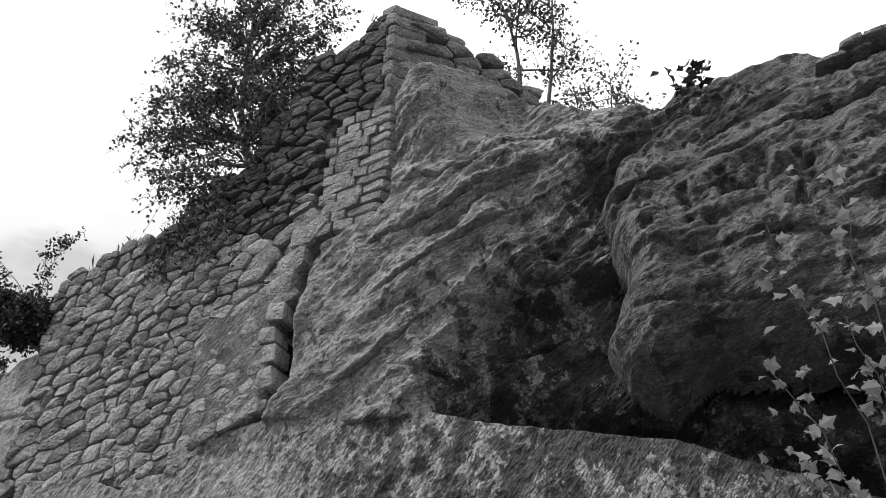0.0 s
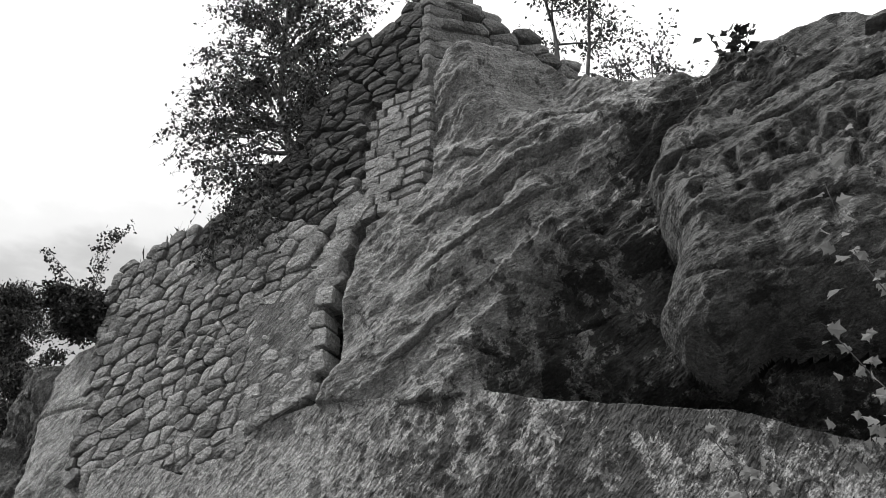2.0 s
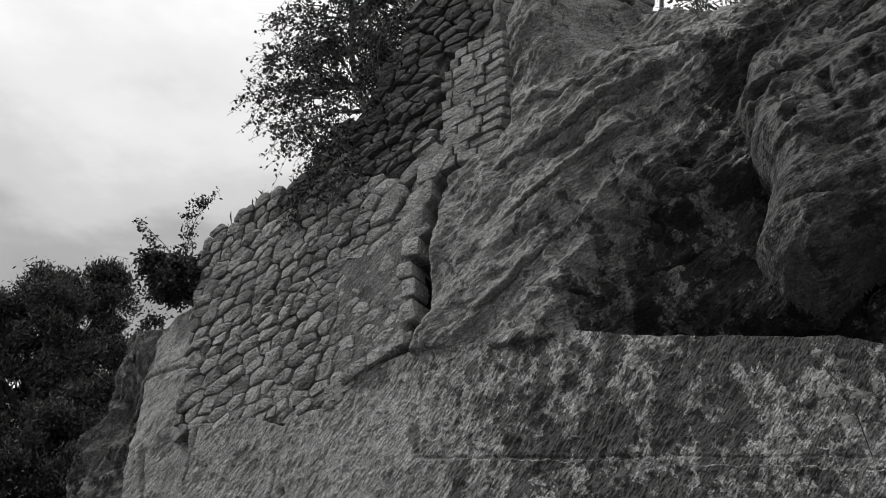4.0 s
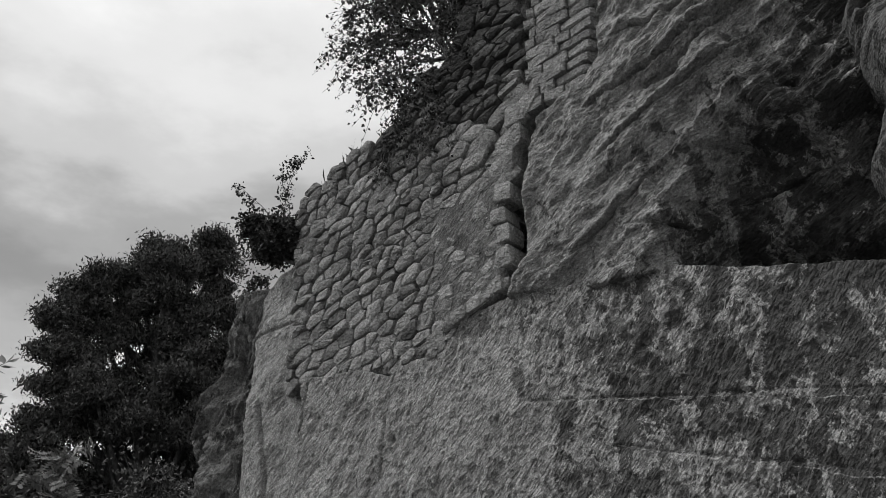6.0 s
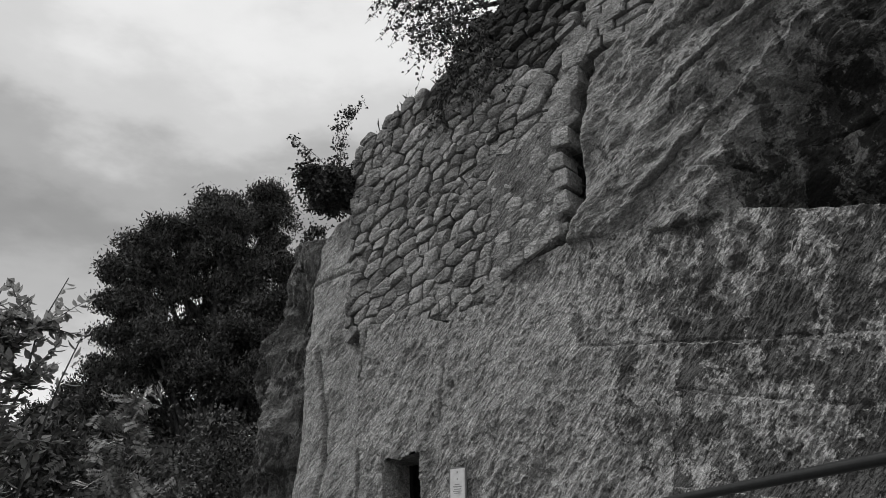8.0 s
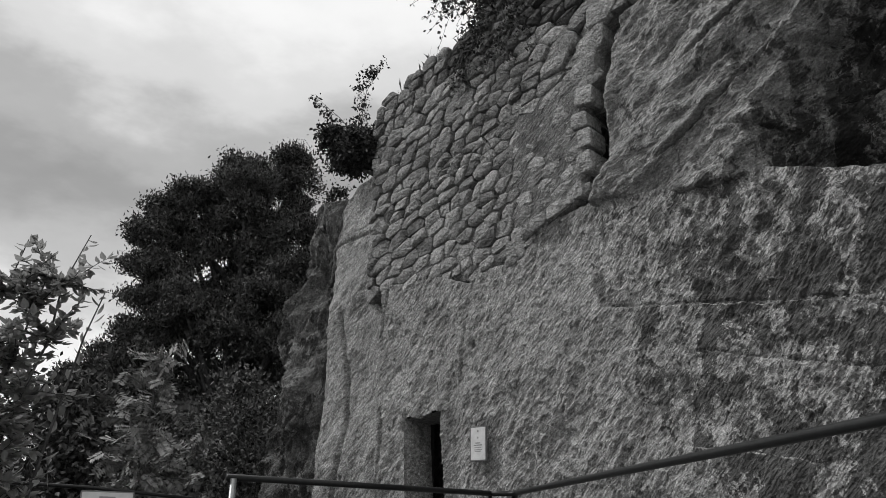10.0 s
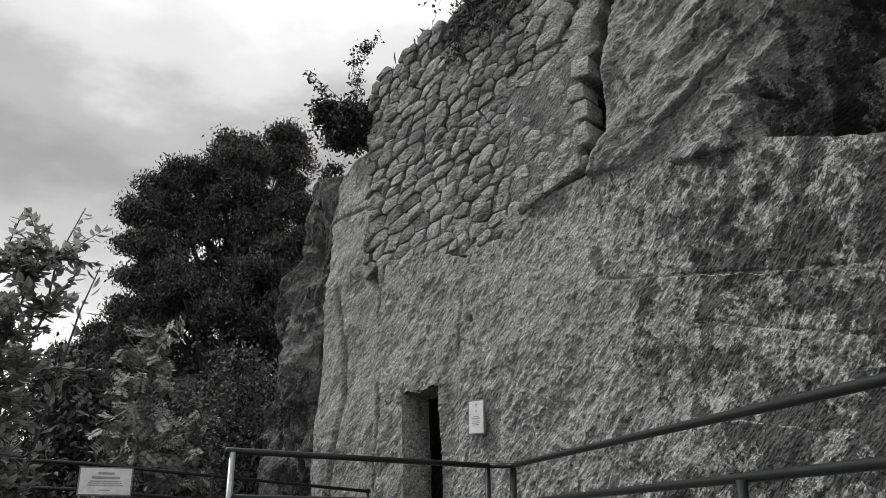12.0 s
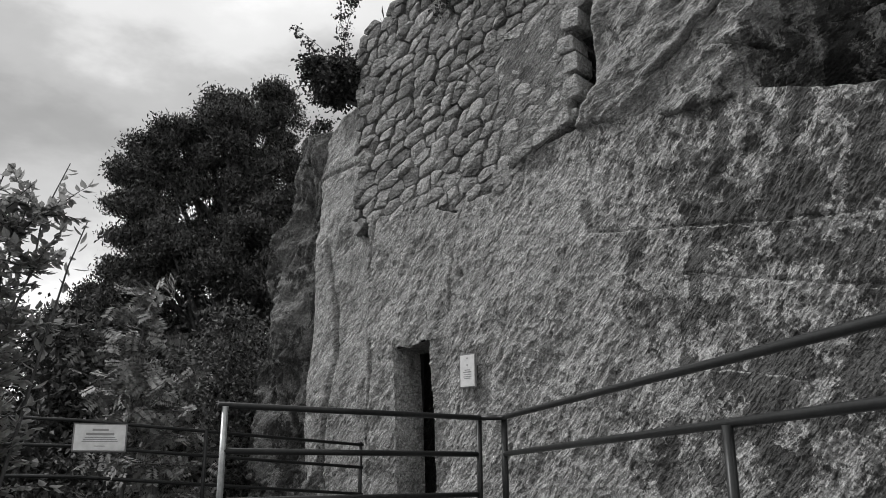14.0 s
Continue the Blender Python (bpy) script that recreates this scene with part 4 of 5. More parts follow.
def tree(name, label, base, trunk, limbs, limb_len, sub, leaf, wood=0.05, seed=1, spread_dir=None, category="tree", bark=None, lift=0.05, low=0.25):
    """trunk: (direction, length); leaf: (count, size, spread, material, droop). Limbs and twigs carry the leaves."""
    rnd = random.Random(seed)
    t = thing(name, label, category, at=tuple(base))
    pts = branch(base, trunk[0], trunk[1], 0.12, rnd, 9)
    pieces = [tube(pts, [wood * (1 - 0.085 * i) for i in range(len(pts))], 8)]
    tips = []
    for i in range(limbs):
        a = low + (1 - low) * (i + rnd.random()) / limbs
        k = min(int(a * 9), 8)
        s = pts[k].lerp(pts[k + 1], a * 9 - k)
        ang = rnd.uniform(0, 2 * math.pi)
        d = Vector((math.cos(ang), math.sin(ang), rnd.uniform(0.0, 0.8)))
        if spread_dir:
            d += Vector(spread_dir) * rnd.uniform(0.2, 1.2)
        ll = limb_len * (1.1 - 0.6 * a) * rnd.uniform(0.7, 1.2)
        lp = branch(s, d, ll, 0.22, rnd, 6, lift)
        pieces.append(tube(lp, [wood * 0.42 * (1 - 0.13 * q) for q in range(7)], 6))
        for j in range(sub):
            q = rnd.randint(2, 6)
            sd = Vector((rnd.uniform(-1, 1), rnd.uniform(-1, 1), rnd.uniform(-0.6, 0.8)))
            sp = branch(lp[q], sd, ll * 0.4, 0.3, rnd, 4, lift)
            pieces.append(tube(sp, [wood * 0.14 * (1 - 0.18 * z) for z in range(5)], 4))
            tips.extend(tuple(v) for v in sp[1:])
        tips.extend(tuple(v) for v in lp[4:])
    v, f = join(pieces)
    grid_part("trunk", v, f, bark or M_BARK, t, "dark branching trunk")
    count, size, spread, mat, droop = leaf
    V, F = leaf_cloud(tips, spread, count, size, seed + 5, droop)
    c = grid_part("crown", V, F, mat, t, "", True)
    tagged(c, kind="stuff")
    return t


def birch(name, label, base, trunk, targets, leaves, seed, wood=0.055):
    """trunk: its way up; targets: where the limbs reach. Thin drooping twigs carry single leaves."""
    rnd = random.Random(seed)
    t = thing(name, label, "tree", at=tuple(base))
    top = [Vector(p) for p in trunk]
    pieces = [tube(top, [wood * (1 - 0.75 * i / (len(top) - 1)) for i in range(len(top))], 8)]
    runs = []
    for tx, ty, tz in targets:
        goal = Vector((tx, ty, tz))
        k = max(0, max((i for i, p in enumerate(top) if p.z < tz - 0.25), default=0))
        s = top[k]
        mid = s.lerp(goal, 0.5) + Vector((rnd.uniform(-0.12, 0.12), rnd.uniform(-0.15, 0.15), 0.22))
        limb = [(s * (1 - a) ** 2 + mid * (2 * a * (1 - a)) + goal * a * a) + Vector((rnd.uniform(-0.03, 0.03), rnd.uniform(-0.03, 0.03), rnd.uniform(-0.03, 0.03))) for a in [i / 9 for i in range(10)]]
        pieces.append(tube(limb, [wood * 0.33 * (1 - 0.09 * i) for i in range(10)], 5))
        for j in range(15):
            q = rnd.choice((2, 3, 4, 5, 6, 7, 8, 9, 9))
            d = (limb[q] - limb[q - 1]).normalized() + Vector((rnd.uniform(-1, 1), rnd.uniform(-1, 1), rnd.uniform(-0.8, 1.0)))
            tw = branch(limb[q], d, rnd.uniform(0.22, 0.62), 0.22, rnd, 7, -0.10)
            pieces.append(tube(tw, 0.003, 3, False))
            runs.append(tw)
    v, f = join(pieces)
    grid_part("trunk", v, f, M_BARK, t, "dark slender branching trunk")
    spots = [tuple(p[i].lerp(p[i + 1], 0.5 * h)) for p in runs for i in range(1, 7) for h in (0, 1)]
    V, F = leaf_cloud(spots, 0.028, leaves, 0.062, seed, 0.7, 1.35)
    tagged(grid_part("crown", V, F, M_LEAF, t, "", True), kind="stuff")


# birch rooted on the wall top
rb = random.Random(3)
reach = [(-1.85, 9.0), (-1.6, 8.85), (-1.35, 8.3), (-1.2, 8.6), (-0.9, 7.95), (-0.7, 7.5), (-0.35, 7.35), (-1.5, 9.6), (-1.2, 9.3), (-0.8, 9.0), (-0.5, 8.6), (-1.45, 10.2), (-1.0, 10.0),
         (-0.6, 9.7), (-0.2, 9.2), (0.2, 9.6), (-0.9, 10.7), (-1.2, 11.3), (-0.4, 10.6), (0.0, 10.1), (0.4, 10.4), (0.7, 9.9), (0.6, 9.2), (0.75, 8.6), (1.0, 9.5), (1.2, 10.0), (1.5, 9.9), (1.1, 10.7),
         (1.45, 10.5), (0.75, 9.0), (0.95, 9.0), (1.25, 9.4), (0.9, 10.3), (0.3, 11.2), (0.8, 11.3), (-0.3, 11.5), (-0.8, 11.8), (0.2, 12.2), (0.9, 12.0), (-0.5, 12.4), (0.3, 12.8)]
birch("birch_tree", "leafy young birch rooted on top of the ruined wall", (0.62, 0.55, 7.3),
      [(0.62, 0.55, 7.3), (0.46, 0.52, 7.75), (0.28, 0.5, 8.25), (0.16, 0.5, 8.9), (0.1, 0.52, 9.6), (0.06, 0.55, 10.3), (0.04, 0.55, 11.0), (0.02, 0.55, 11.8), (0.0, 0.55, 12.6)],
      [(x * (0.86 if x < -0.8 else 1.0) + rb.uniform(-0.12, 0.12), 0.55 + rb.uniform(-0.5, 0.5), z + rb.uniform(-0.3, 0.25)) for x, z in reach for _ in (0, 1, 2)], 18000, 3)
birch("birch_tree", "small birch shoot on the broken tower wall", (0.95, 0.35, 7.6), [(0.95, 0.35, 7.6), (0.93, 0.3, 8.0), (0.95, 0.3, 8.4)],
      [(0.75, 0.2, 8.1), (0.9, 0.1, 8.5), (1.05, 0.1, 8.2), (0.7, 0.1, 7.8), (1.1, 0.1, 8.6)], 1500, 5, 0.02)
# trees behind the ruin
tree("ash_tree", "slender light-leaved tree standing behind the ruin", (3.85, 2.0, 8.2), ((0.06, 0, 1), 3.6), 12, 1.1, 5, (1300, 0.075, 0.12, M_LEAF, 0.6), 0.045, 11, low=0.35)
tree("ash_tree", "slender leaning tree standing behind the ruin", (4.05, 2.1, 8.2), ((0.3, 0, 1), 3.4), 10, 1.0, 5, (1000, 0.075, 0.12, M_LEAF, 0.6), 0.04, 12, low=0.4)
tree("bush", "sparse airy shrub on the crest of the rock", (5.05, 1.8, 7.7), ((0.1, 0, 1), 1.3), 12, 0.75, 5, (1000, 0.06, 0.07, M_LEAF, 0.2), 0.02, 14, low=0.05, category="shrub")
tree("bush", "thin leafy sapling on the crest of the rock", (4.6, 1.9, 7.8), ((-0.05, 0, 1), 1.2), 7, 0.5, 4, (420, 0.06, 0.07, M_LEAF, 0.2), 0.015, 15, low=0.2, category="shrub")
tree("bush", "small broad-leaved seedling on top of the boulder", (6.12, 0.1, 6.9), ((0.05, 0, 1), 0.28), 6, 0.25, 3, (60, 0.12, 0.05, M_LEAF_DARK, 0.2), 0.012, 16, low=0.3, category="shrub")
# bush on the wall end
tree("bush", "dense dark bush growing out of the wall end", (-1.78, 0.25, 5.25), ((-0.7, -0.1, 0.62), 0.95), 36, 0.5, 8, (17000, 0.055, 0.05, M_LEAF_DARK, 0.1), 0.04, 21, (-0.1, 0, -0.05), low=0.15, category="shrub")
tree("bush", "dense dark bush spreading out from the wall end", (-1.9, 0.2, 5.3), ((-0.95, -0.1, 0.4), 0.9), 26, 0.32, 7, (8000, 0.055, 0.045, M_LEAF_DARK, 0.1), 0.03, 27, (-0.1, 0, 0.0), low=0.3, category="shrub")
tree("bush", "upright twigs rising from the dark bush", (-2.2, 0.2, 5.9), ((-0.05, 0, 1), 1.1), 14, 0.34, 4, (420, 0.05, 0.02, M_LEAF_DARK, 0.0), 0.008, 22, low=0.1, category="shrub", lift=0.4)
tree("bush", "arching leafy twig hanging over the wall end", (-2.4, 0.15, 6.1), ((-0.8, 0, 0.85), 1.15), 6, 0.28, 3, (110, 0.05, 0.02, M_LEAF_DARK, 0.9), 0.007, 23, low=0.4, category="shrub", lift=-0.10)
tree("sapling", "small bare-stemmed pine sapling on the rock shoulder", (-3.2, 0.6, 4.95), ((0.1, 0, 1), 0.6), 8, 0.3, 3, (500, 0.05, 0.03, M_NEEDLE, -0.3), 0.018, 24, low=0.35, category="sapling", lift=0.2)
# growth on the masonry
for k, (x, z, n, sp) in enumerate(((0.15, 6.75, 1500, 0.16), (0.55, 6.9, 1800, 0.22), (-0.05, 6.35, 900, 0.14), (0.6, 6.35, 1100, 0.2), (0.85, 7.6, 1600, 0.22), (1.0, 8.2, 900, 0.16))):
    t = thing("hanging_ivy", "dark ivy hanging over the upper rubble wall", "ivy", "ivy on the wall", at=(x, -0.02, z))
    rnd = random.Random(60 + k)
    stems, spots = [], []
    for j in range(7):
        p = branch((x + rnd.uniform(-sp, sp), 0.02, z + 0.25), (rnd.uniform(-0.4, 0.4), -0.25, -1), 0.75, 0.2, rnd, 6)
        p = [Vector((q.x, min(max(q.y, -0.14), 0.0), q.z)) for q in p]
        stems.append(tube(p, 0.004, 4))
        spots.extend(tuple(q) for q in p)
    v, f = join(stems)
    tagged(grid_part("stem", v, f, M_BARK, t), kind="stuff")
    V, F = leaf_cloud(spots, (0.05, 0.03, 0.05), n // 3, 0.05, 70 + k, 0.6)
    tagged(grid_part("leaves", V, F, M_LEAF_DARK, t, "", True), kind="stuff")


def tuft(x, y, z, n, length, seed, material):
    r = np.random.RandomState(seed)
    P = np.stack([x + r.normal(0, 0.05, n), y + r.normal(0, 0.05, n), np.full(n, z - 0.03)], -1)
    d = np.stack([r.normal(0, 0.28, n), r.normal(0, 0.28, n), np.ones(n)], -1)
    L = length * r.uniform(0.4, 1.1, n)[:, None]
    s = np.cross(d, r.normal(0, 1, (n, 3)))
    s /= np.linalg.norm(s, axis=1)[:, None]
    bend = r.normal(0, 0.25, (n, 3)) * L
    V = np.stack([P - s * 0.0016, P + s * 0.0016, P + d * L * 0.6 + s * 0.0012, P + d * L + bend * 0.6], 1).reshape(-1, 3)
    i = np.arange(n)[:, None] * 4
    return V, np.concatenate([i + np.array([[0, 1, 2]]), i + np.array([[0, 2, 3]])], 0)


for k, (x, z) in enumerate(((-1.35, 6.28), (-1.0, 6.5), (-0.8, 6.55), (-0.35, 6.6), (-0.15, 6.68), (0.05, 6.8), (0.3, 7.0), (2.35, 9.45), (-1.5, 6.1), (4.9, 7.45), (5.15, 7.3), (5.3, 7.1))):
    V, F = tuft(x, 0.15 if x < 3 else 0.5, z, 16, 0.2, 200 + k, M_GRASS)
    g = tagged(grid_part("grass_tuft", V, F, M_GRASS, None, "", True), "dry grass tuft on the wall top", "grass", "grass on the wall", "stuff")

# ---- pine and the wood beyond ----
def pine(base, height, crowns, seed):
    t = thing("pine_tree", "tall dark Scots pine with clumped needle crowns", "tree", at=tuple(base))
    rnd = random.Random(seed)
    top = Vector(base) + Vector((0.7, -0.3, height))
    pts = [Vector(base).lerp(top, i / 10) + Vector((rnd.uniform(-0.15, 0.15), rnd.uniform(-0.15, 0.15), 0)) for i in range(11)]
    pieces = [tube(pts, [0.34 * (1 - 0.08 * i) for i in range(11)], 10)]
    spots, sizes = [], []
    for (cx, cy, cz, r) in crowns:
        c = Vector((cx, cy, cz))
        k = max(2, min(9, int((cz - base[2]) / height * 10) - 2))
        mid = pts[k].lerp(c, 0.5) + Vector((0, 0, rnd.uniform(-0.5, 0.2)))
        pieces.append(tube([pts[k], mid, c], [0.12, 0.08, 0.04], 7))
        for _ in range(int(20 * r * r) + 8):
            d = Vector((rnd.gauss(0, 1), rnd.gauss(0, 1), rnd.gauss(0.25, 0.6))).normalized() * r * rnd.uniform(0.35, 1.05)
            spots.append(tuple(c + d))
    v, f = join(pieces)
    grid_part("trunk", v, f, M_BARK, t, "rough dark trunk with bent limbs")
    V, F = leaf_cloud(spots, (0.16, 0.16, 0.11), len(spots) * 300, 0.12, seed, -0.9, 2.8, 0.05)
    tagged(grid_part("crown", V, F, M_NEEDLE, t, "", True), kind="stuff")


rp = random.Random(5)
ax, ay = Vector((0.61, 0.79, 0)), Vector((-0.79, 0.61, 0))


def crown_at(side, z, r, deep=0.0):
    p = Vector((-13.6, 5.6, 0)) + ax * side + ay * deep
    return (p.x, p.y, z, r)


PINE = [crown_at(a, z, r, rp.uniform(-0.8, 0.8)) for a, z, r in (
    (1.45, 11.4, 0.65), (1.75, 10.7, 0.6), (1.85, 9.9, 0.5), (0.9, 10.9, 0.6), (0.15, 11.0, 0.65), (-0.45, 10.3, 0.7), (0.6, 10.2, 0.8), (-1.3, 9.8, 0.6), (-0.5, 9.4, 0.8), (-1.9, 9.4, 0.6),
    (1.3, 9.5, 0.7), (0.4, 9.2, 0.8), (-1.3, 8.9, 0.7), (-2.2, 8.5, 0.55), (-1.7, 7.9, 0.7), (-0.6, 8.3, 0.8), (-2.2, 7.5, 0.5), (-1.2, 7.2, 0.7), (1.6, 8.6, 0.7), (2.1, 8.0, 0.6), (0.6, 7.9, 0.5),
    (-2.0, 6.7, 0.5), (-2.4, 6.0, 0.55), (-1.4, 6.2, 0.7), (-0.5, 6.9, 0.6), (1.6, 7.2, 0.6), (2.2, 6.8, 0.7), (-2.9, 5.2, 0.6), (-1.8, 5.2, 0.8), (-0.6, 5.6, 0.8), (0.6, 5.8, 0.8), (1.8, 5.8, 0.8),
    (2.6, 5.6, 0.8), (-0.2, 4.4, 0.9), (1.4, 4.6, 0.9), (-1.5, 4.2, 0.9), (-3.2, 4.2, 0.8), (0.9, 7.0, 0.8), (0.2, 6.4, 0.8), (-0.2, 7.6, 0.7), (1.2, 6.4, 0.8), (1.1, 8.0, 0.7), (2.2, 7.4, 0.6), (2.4, 8.8, 0.4))]
PINE += [crown_at(a, z, r, -1.3) for a, z, r in ((1.0, 6.6, 0.7), (1.9, 6.4, 0.7), (2.5, 6.0, 0.7), (0.3, 5.6, 0.8), (1.4, 5.4, 0.8), (2.3, 5.0, 0.8), (-0.8, 6.2, 0.7), (1.9, 7.6, 0.6))]
pine((-13.9, 6.2, -1.0), 11.5, PINE, 31)


def leafy_mass(name, label, centres, r, count, size, mat, seed, aspect=1.6, category="shrub", base=None):
    """A thicket: stems from the ground to each clump, leaves in uneven shells round the clumps."""
    rnd = random.Random(seed)
    b = Vector(base or (centres[0][0], centres[0][1], float(ground_height(np.array(centres[0][0]), np.array(centres[0][1])))))
    t = thing(name, label, category, at=tuple(b))
    pieces, spots = [], []
    for c in centres:
        c = Vector(c)
        g = Vector((b.x + rnd.uniform(-0.3, 0.3), b.y + rnd.uniform(-0.3, 0.3), b.z - 0.1))
        pieces.append(tube([g, g.lerp(c, 0.55) + Vector((rnd.uniform(-0.2, 0.2), rnd.uniform(-0.2, 0.2), 0.1)), c], [0.035, 0.022, 0.008], 6))
        for _ in range(26):
            d = Vector((rnd.gauss(0, 1), rnd.gauss(0, 1), rnd.gauss(0, 1))).normalized() * r * rnd.uniform(0.4, 1.15)
            spots.append(tuple(c + d))
            if rnd.random() < 0.4:
                pieces.append(tube([c, c + d * 0.6, c + d * 1.1], [0.008, 0.005, 0.002], 4))
    v, f = join(pieces)
    tagged(grid_part("stem", v, f, M_BARK, t), kind="stuff")
    V, F = leaf_cloud(spots, r * 0.22, count, size, seed, 0.5, aspect)
    tagged(grid_part("leaves", V, F, mat, t, "", True), kind="stuff")


def scatter(c0, c1, n, seed, jit=(0.5, 0.5, 0.4)):
    rnd = random.Random(seed)
    return [tuple(a + (b - a) * rnd.random() + rnd.uniform(-j, j) for a, b, j in zip(c0, c1, jit)) for _ in range(n)]


leafy_mass("woodland_edge", "dark undergrowth of trees below the pine", scatter((-16.0, 2.0, 0.0), (-12.6, 7.0, 3.6), 60, 4, (0.8, 0.6, 0.4)), 0.9, 40000, 0.17, M_LEAF_DARK, 5, category="trees")
leafy_mass("woodland_edge", "dark leafy trees beyond the walkway", scatter((-13.8, -1.8, -0.5), (-12.2, 2.6, 2.7), 30, 6, (0.6, 0.6, 0.4)), 0.8, 17000, 0.15, M_LEAF_DARK, 7, category="trees")
leafy_mass("woodland_edge", "dark wood standing behind the pine", scatter((-22.0, 6.5, -1.0), (-17.0, 12.5, 6.0), 50, 24, (0.8, 0.8, 0.5)), 1.3, 26000, 0.26, M_LEAF_DARK, 25, category="trees")
leafy_mass("bramble_thicket", "dark bushes under the rock shoulder", scatter((-8.0, 0.5, -0.6), (-6.0, 3.5, 3.2), 34, 18, (0.5, 0.5, 0.4)), 0.6, 14000, 0.1, M_LEAF_DARK, 19)
leafy_mass("bramble_thicket", "dense thicket of small round leaves beside the rock", scatter((-4.9, -0.9, 0.0), (-4.0, 0.7, 2.6), 26, 8, (0.3, 0.3, 0.3)), 0.42, 16000, 0.075, M_LEAF, 9)
leafy_mass("bramble_thicket", "dark leafy thicket behind the railing", scatter((-4.6, -2.0, -0.2), (-3.4, -0.6, 1.6), 20, 10, (0.3, 0.3, 0.3)), 0.40, 11000, 0.08, M_LEAF, 11)
leafy_mass("bramble_thicket", "dark leafy thicket at the side of the walkway", scatter((-4.6, -4.0, -0.3), (-3.6, -2.4, 1.7), 20, 12, (0.3, 0.4, 0.3)), 0.42, 11000, 0.09, M_LEAF_DARK, 13)


def rowan(base, height, fronds, seed, reach=0.55, label="young rowan with pale feathery leaves behind the railing"):
    """A young rowan: thin stems with flat pinnate leaves."""
    t = thing("rowan_sapling", label, "tree", at=tuple(base))
    rnd = random.Random(seed)
    stem = branch(base, (0, 0, 1), height, 0.08, rnd, 9)
    pieces = [tube(stem, [0.03 * (1 - 0.09 * i) for i in range(10)], 6)]
    V, F = [], []
    for k in range(fronds):
        a = 0.18 + 0.82 * k / fronds
        i = min(int(a * 9), 8)
        s = stem[i].lerp(stem[i + 1], a * 9 - i)
        ang = rnd.uniform(0, 6.283)
        d = Vector((math.cos(ang), math.sin(ang), rnd.uniform(0.0, 0.5)))
        p = branch(s, d, reach * (1.25 - 0.8 * a) * rnd.uniform(0.6, 1.2), 0.15, rnd, 5, -0.06)
        pieces.append(tube(p, 0.004, 4))
        for q in range(1, 6):
            fd = Vector((rnd.uniform(-1, 1), rnd.uniform(-1, 1), rnd.uniform(-0.8, 0.3))).normalized()
            side = fd.cross(Vector((rnd.uniform(-0.9, 0.9), rnd.uniform(-0.9, 0.9), 0.6))).normalized()
            L = 0.2 * rnd.uniform(0.7, 1.2)
            for j in range(7):
                root = p[q] + fd * L * (0.2 + 0.8 * j / 6)
                for sg in (-1, 1):
                    tipv = root + side * sg * 0.07 + fd * 0.02 + Vector((0, 0, rnd.uniform(-0.02, 0.005)))
                    mid1 = root.lerp(tipv, 0.5) + fd * 0.015
                    mid2 = root.lerp(tipv, 0.5) - fd * 0.015
                    o = len(V)
                    V.extend([tuple(root), tuple(mid1), tuple(tipv), tuple(mid2)])
                    F.append([o, o + 1, o + 2, o + 3])
    v, f = join(pieces)
    grid_part("stem", v, f, M_BARK, t)
    tagged(grid_part("leaves", V, F, M_LEAF_PALE, t, "", True), kind="stuff")


rowan((-2.9, -2.05, -0.1), 2.75, 48, 41, 0.72)
rowan((-2.75, -1.75, -0.1), 1.9, 30, 42, 0.62)
rowan((-3.2, -1.2, -0.1), 2.0, 34, 43, 0.5)

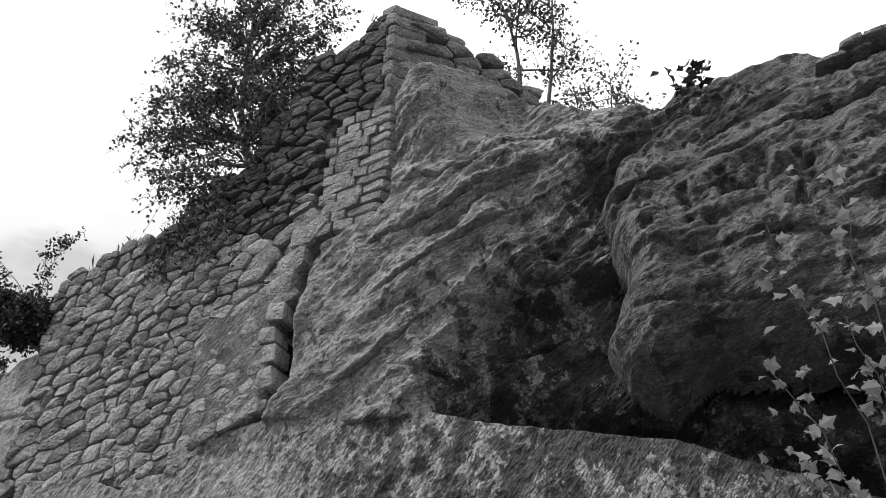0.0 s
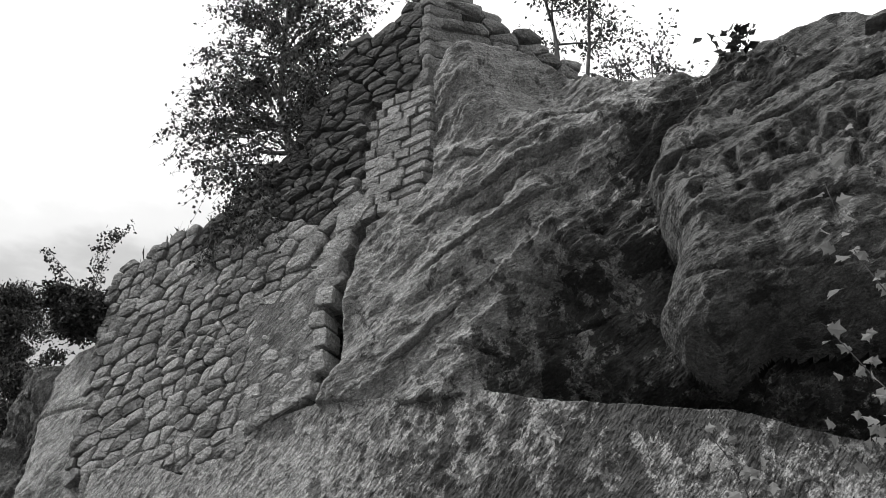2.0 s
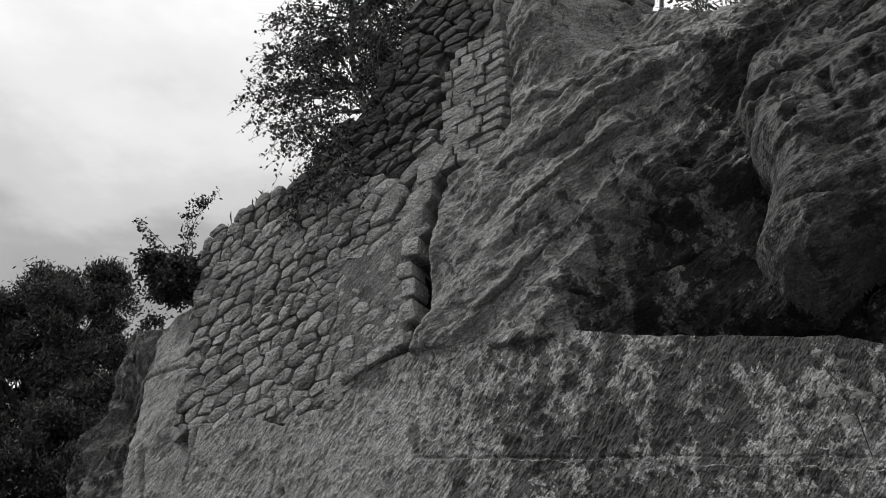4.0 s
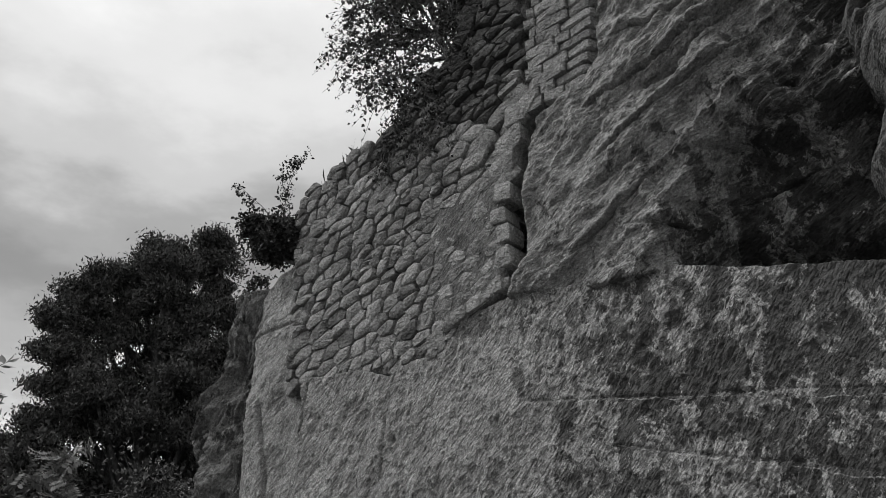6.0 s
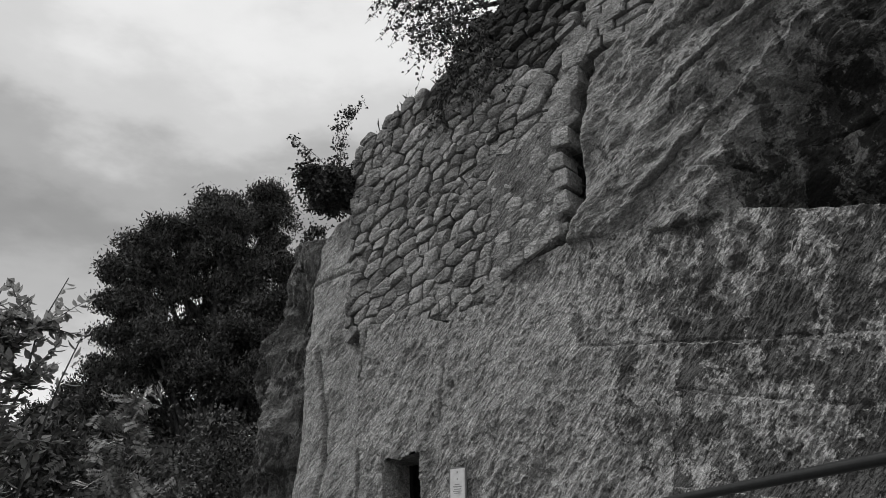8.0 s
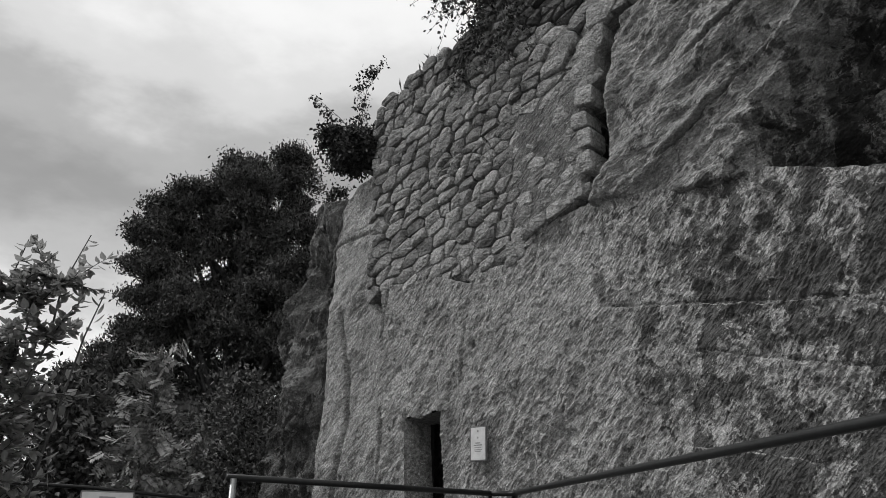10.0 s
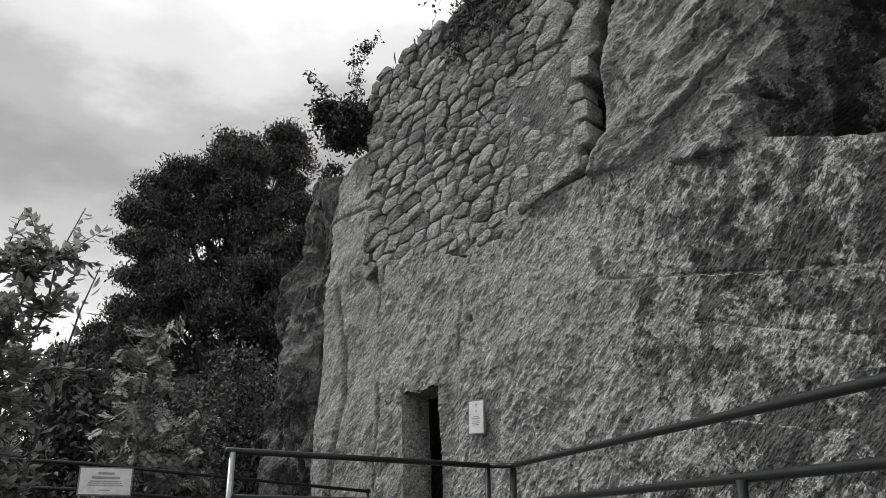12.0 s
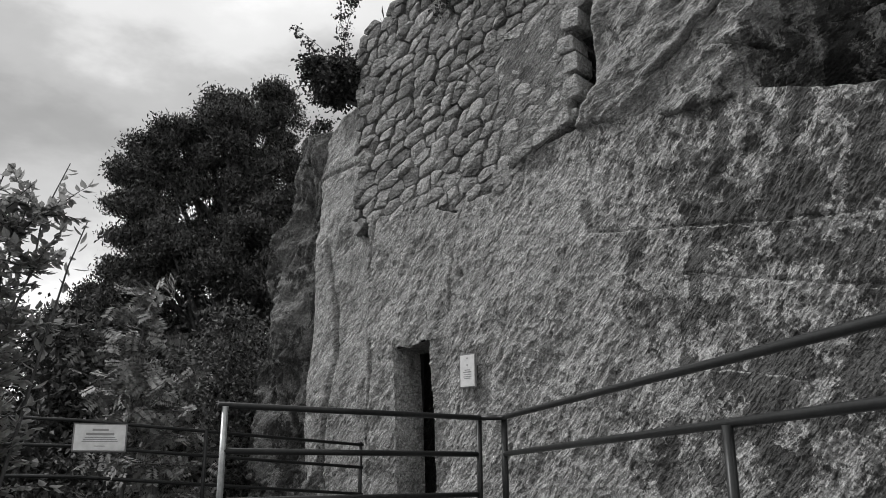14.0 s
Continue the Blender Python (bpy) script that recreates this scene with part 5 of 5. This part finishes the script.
# young tree close to the walkway: stems, twigs and alternate pointed leaves
def leafy_stem(base, tip, twigs, reach, leaf, seed, label, mat, low=0.3):
    t = thing("young_tree", label, "tree", at=tuple(base))
    rnd = random.Random(seed)
    a, b = Vector(base), Vector(tip)
    stem = [a.lerp(b, i / 10) + Vector((rnd.uniform(-0.03, 0.03), rnd.uniform(-0.03, 0.03), 0)) for i in range(11)]
    pieces = [tube(stem, [0.022 * (1 - 0.085 * i) for i in range(11)], 7)]
    V, F = [], []
    runs = [[stem[6].lerp(stem[10], i / 12) for i in range(13)]]
    for k in range(twigs):
        u = low + (1 - low) * (k + rnd.random()) / twigs
        i = min(int(u * 10), 9)
        ang = rnd.uniform(0, 6.283)
        d = Vector((math.cos(ang), math.sin(ang), rnd.uniform(0.1, 1.0)))
        p = branch(stem[i], d, reach * rnd.uniform(0.5, 1.15) * (1.2 - 0.5 * u), 0.14, rnd, 8, -0.03)
        pieces.append(tube(p, [0.006 * (1 - 0.09 * q) for q in range(9)], 4))
        runs.append(p)
    for p in runs:
        for q in range(1, len(p)):
            for h in (0.0, 0.33, 0.66) if len(runs) > 1 else (0.0, 0.5):
                s = p[q - 1].lerp(p[q], h)
                ax_d = (p[q] - p[q - 1]).normalized()
                d = (ax_d * rnd.uniform(0.3, 1.0) + Vector((rnd.uniform(-1, 1), rnd.uniform(-1, 1), rnd.uniform(-0.8, 0.5)))).normalized()
                sd = d.cross(Vector((rnd.uniform(-0.6, 0.6), rnd.uniform(-0.6, 0.6), 1))).normalized()
                nn = d.cross(sd)
                L = leaf * rnd.uniform(0.65, 1.2)
                w = L * 0.26
                o = len(V)
                for al, sw, up in ((0.0, 0, 0), (0.3, 1, 0.03), (0.65, 0.85, 0.02), (1.0, 0, -0.08), (0.65, -0.85, 0.02), (0.3, -1, 0.03), (0.5, 0, -0.03)):
                    V.append(tuple(s + d * L * al + sd * w * sw + nn * L * up))
                F.extend([[o, o + 1, o + 6], [o + 1, o + 2, o + 6], [o + 2, o + 3, o + 6], [o + 3, o + 4, o + 6], [o + 4, o + 5, o + 6], [o + 5, o, o + 6]])
    v, f = join(pieces)
    grid_part("stem", v, f, M_BARK, t, "slender forking stem")
    tagged(grid_part("leaves", V, F, mat, t, "", True), kind="stuff")


leafy_stem((0.25, -5.15, -1.0), (0.56, -4.5, 2.46), 60, 0.43, 0.072, 51, "slender young tree with pointed leaves beside the path", M_LEAF_NEAR, 0.4)
leafy_stem((0.1, -5.25, -1.0), (0.44, -4.8, 2.36), 80, 0.52, 0.072, 52, "slender young tree with pointed leaves beside the path", M_LEAF_NEAR, 0.3)
leafy_stem((0.05, -5.2, -1.0), (0.5, -4.66, 2.28), 70, 0.43, 0.072, 57, "slender young tree with pointed leaves beside the path", M_LEAF_NEAR, 0.35)
leafy_stem((0.3, -5.0, -1.0), (0.4, -4.75, 1.75), 80, 0.52, 0.072, 53, "leafy upright shoot beside the path", M_LEAF_NEAR, 0.2)
leafy_stem((0.35, -4.9, -1.0), (0.6, -4.37, 2.12), 0, 0.2, 0.10, 54, "thin bare shoot with a leafy tip beside the path", M_LEAF_NEAR, 0.72)
leafy_stem((0.15, -5.3, -1.0), (0.35, -4.95, 1.3), 80, 0.61, 0.072, 55, "dense leafy shoot low beside the path", M_LEAF_NEAR, 0.15)
leafy_stem((0.3, -5.1, -1.0), (0.42, -4.62, 1.05), 80, 0.52, 0.072, 56, "dense leafy shoot low beside the path", M_LEAF_NEAR, 0.15)
leafy_mass("bramble_thicket", "leafy brambles close beside the lower path", scatter((0.1, -5.1, -0.8), (0.45, -4.7, 0.7), 12, 14, (0.15, 0.12, 0.2)), 0.28, 2600, 0.09, M_LEAF, 15)

def lobed_leaves(spots, count, size, seed, near):
    """Pointed, lobed leaves held on short stalks round the given places."""
    r = random.Random(seed)
    outline = ((0.0, 0.0), (0.22, 0.34), (0.30, 0.20), (0.55, 0.50), (0.62, 0.24), (1.0, 0.0), (0.62, -0.24), (0.55, -0.50), (0.30, -0.20), (0.22, -0.34))
    V, F = [], []
    for _ in range(count):
        s = Vector(r.choice(spots)) + Vector((r.gauss(0, near), r.gauss(0, near), r.gauss(0, near)))
        d = Vector((r.uniform(-1, 1), r.uniform(-1, 0.5), r.uniform(-1, 0.4))).normalized()
        sd = d.cross(Vector((r.uniform(-1, 1), -1.0, r.uniform(-0.5, 1)))).normalized()
        nn = d.cross(sd)
        L = size * r.uniform(0.6, 1.25)
        o = len(V)
        for a, b in outline:
            V.append(tuple(s + d * L * a + sd * L * b + nn * L * (0.16 * abs(b) * 2 - 0.1 * a * a + r.uniform(-0.02, 0.02))))
        V.append(tuple(s + d * L * 0.45))
        F.extend([[o + k, o + (k + 1) % 10, o + 10] for k in range(10)])
    return V, F


# bramble climbing the rock at the right
bram = thing("climbing_bramble", "bramble stems with pale toothed leaves against the rock", "climber", at=(6.5, -2.4, 0.0))
rnd = random.Random(77)
stems, spots = [], []
for (x0, y0, z0), (x1, y1, z1) in (((6.6, -2.2, 1.6), (6.2, -2.75, 3.4)), ((6.75, -2.2, 1.6), (6.55, -2.8, 3.6)), ((6.5, -2.2, 1.5), (6.05, -2.4, 2.75)), ((6.7, -2.3, 1.5), (6.9, -2.7, 3.1)),
                                   ((6.4, -2.1, 1.4), (6.1, -2.2, 2.35)), ((6.8, -2.3, 1.4), (6.45, -2.5, 2.9)), ((6.6, -2.2, 1.4), (6.7, -2.5, 2.7))):
    a, b = Vector((x0, y0, z0)), Vector((x1, y1, z1))
    p = [a.lerp(b, i / 8) + Vector((rnd.uniform(-0.04, 0.04), rnd.uniform(-0.03, 0.03), 0.12 * math.sin(i / 8 * 3.1))) for i in range(9)]
    stems.append(tube(p, [0.006 * (1 - 0.08 * i) for i in range(9)], 5))
    g = Vector((x0, y0, z0))
    stems.append(tube([Vector((6.6, -2.3, -0.3)), Vector((6.62, -2.25, 0.8)), g], 0.007, 5))
    spots.extend(tuple(q) for q in p)
for v, f in stems:
    grid_part("stem", v, f, M_BARK, bram)
V, F = lobed_leaves(spots, 260, 0.085, 78, 0.07)
tagged(grid_part("leaves", V, F, M_LEAF_NEAR, bram, "", True), kind="stuff")
sprig = thing("climbing_bramble", "small leafy sprig growing on the lower rock", "climber", at=(5.3, -0.3, 2.6))
p = [Vector((5.42, 0.0, 2.3)), Vector((5.4, -0.35, 2.5)), Vector((5.33, -0.62, 2.7)), Vector((5.24, -0.75, 2.84))]
v, f = tube(p, 0.004, 5)
grid_part("stem", v, f, M_BARK, sprig)
V, F = lobed_leaves([tuple(q) for q in p[1:]] + [(5.5, -0.6, 2.62), (5.45, -0.6, 2.5)], 26, 0.08, 79, 0.06)
tagged(grid_part("leaves", V, F, M_LEAF_NEAR, sprig, "", True), kind="stuff")

# rough grass along the walkway's edge
rg = random.Random(91)
gv, gf = [], []
for k in range(150):
    x, y = rg.uniform(-4.5, -1.6), rg.uniform(-5.5, -2.2)
    V, F = tuft(x, y, float(ground_height(np.array(x), np.array(y))), 24, 0.35, 400 + k, M_GRASS)
    gf.extend((F + len(gv)).tolist())
    gv.extend(V.tolist())
tagged(grid_part("grass", gv, gf, M_GRASS, None, "", True), "rough unmown grass beside the walkway railing", "grass", kind="stuff")
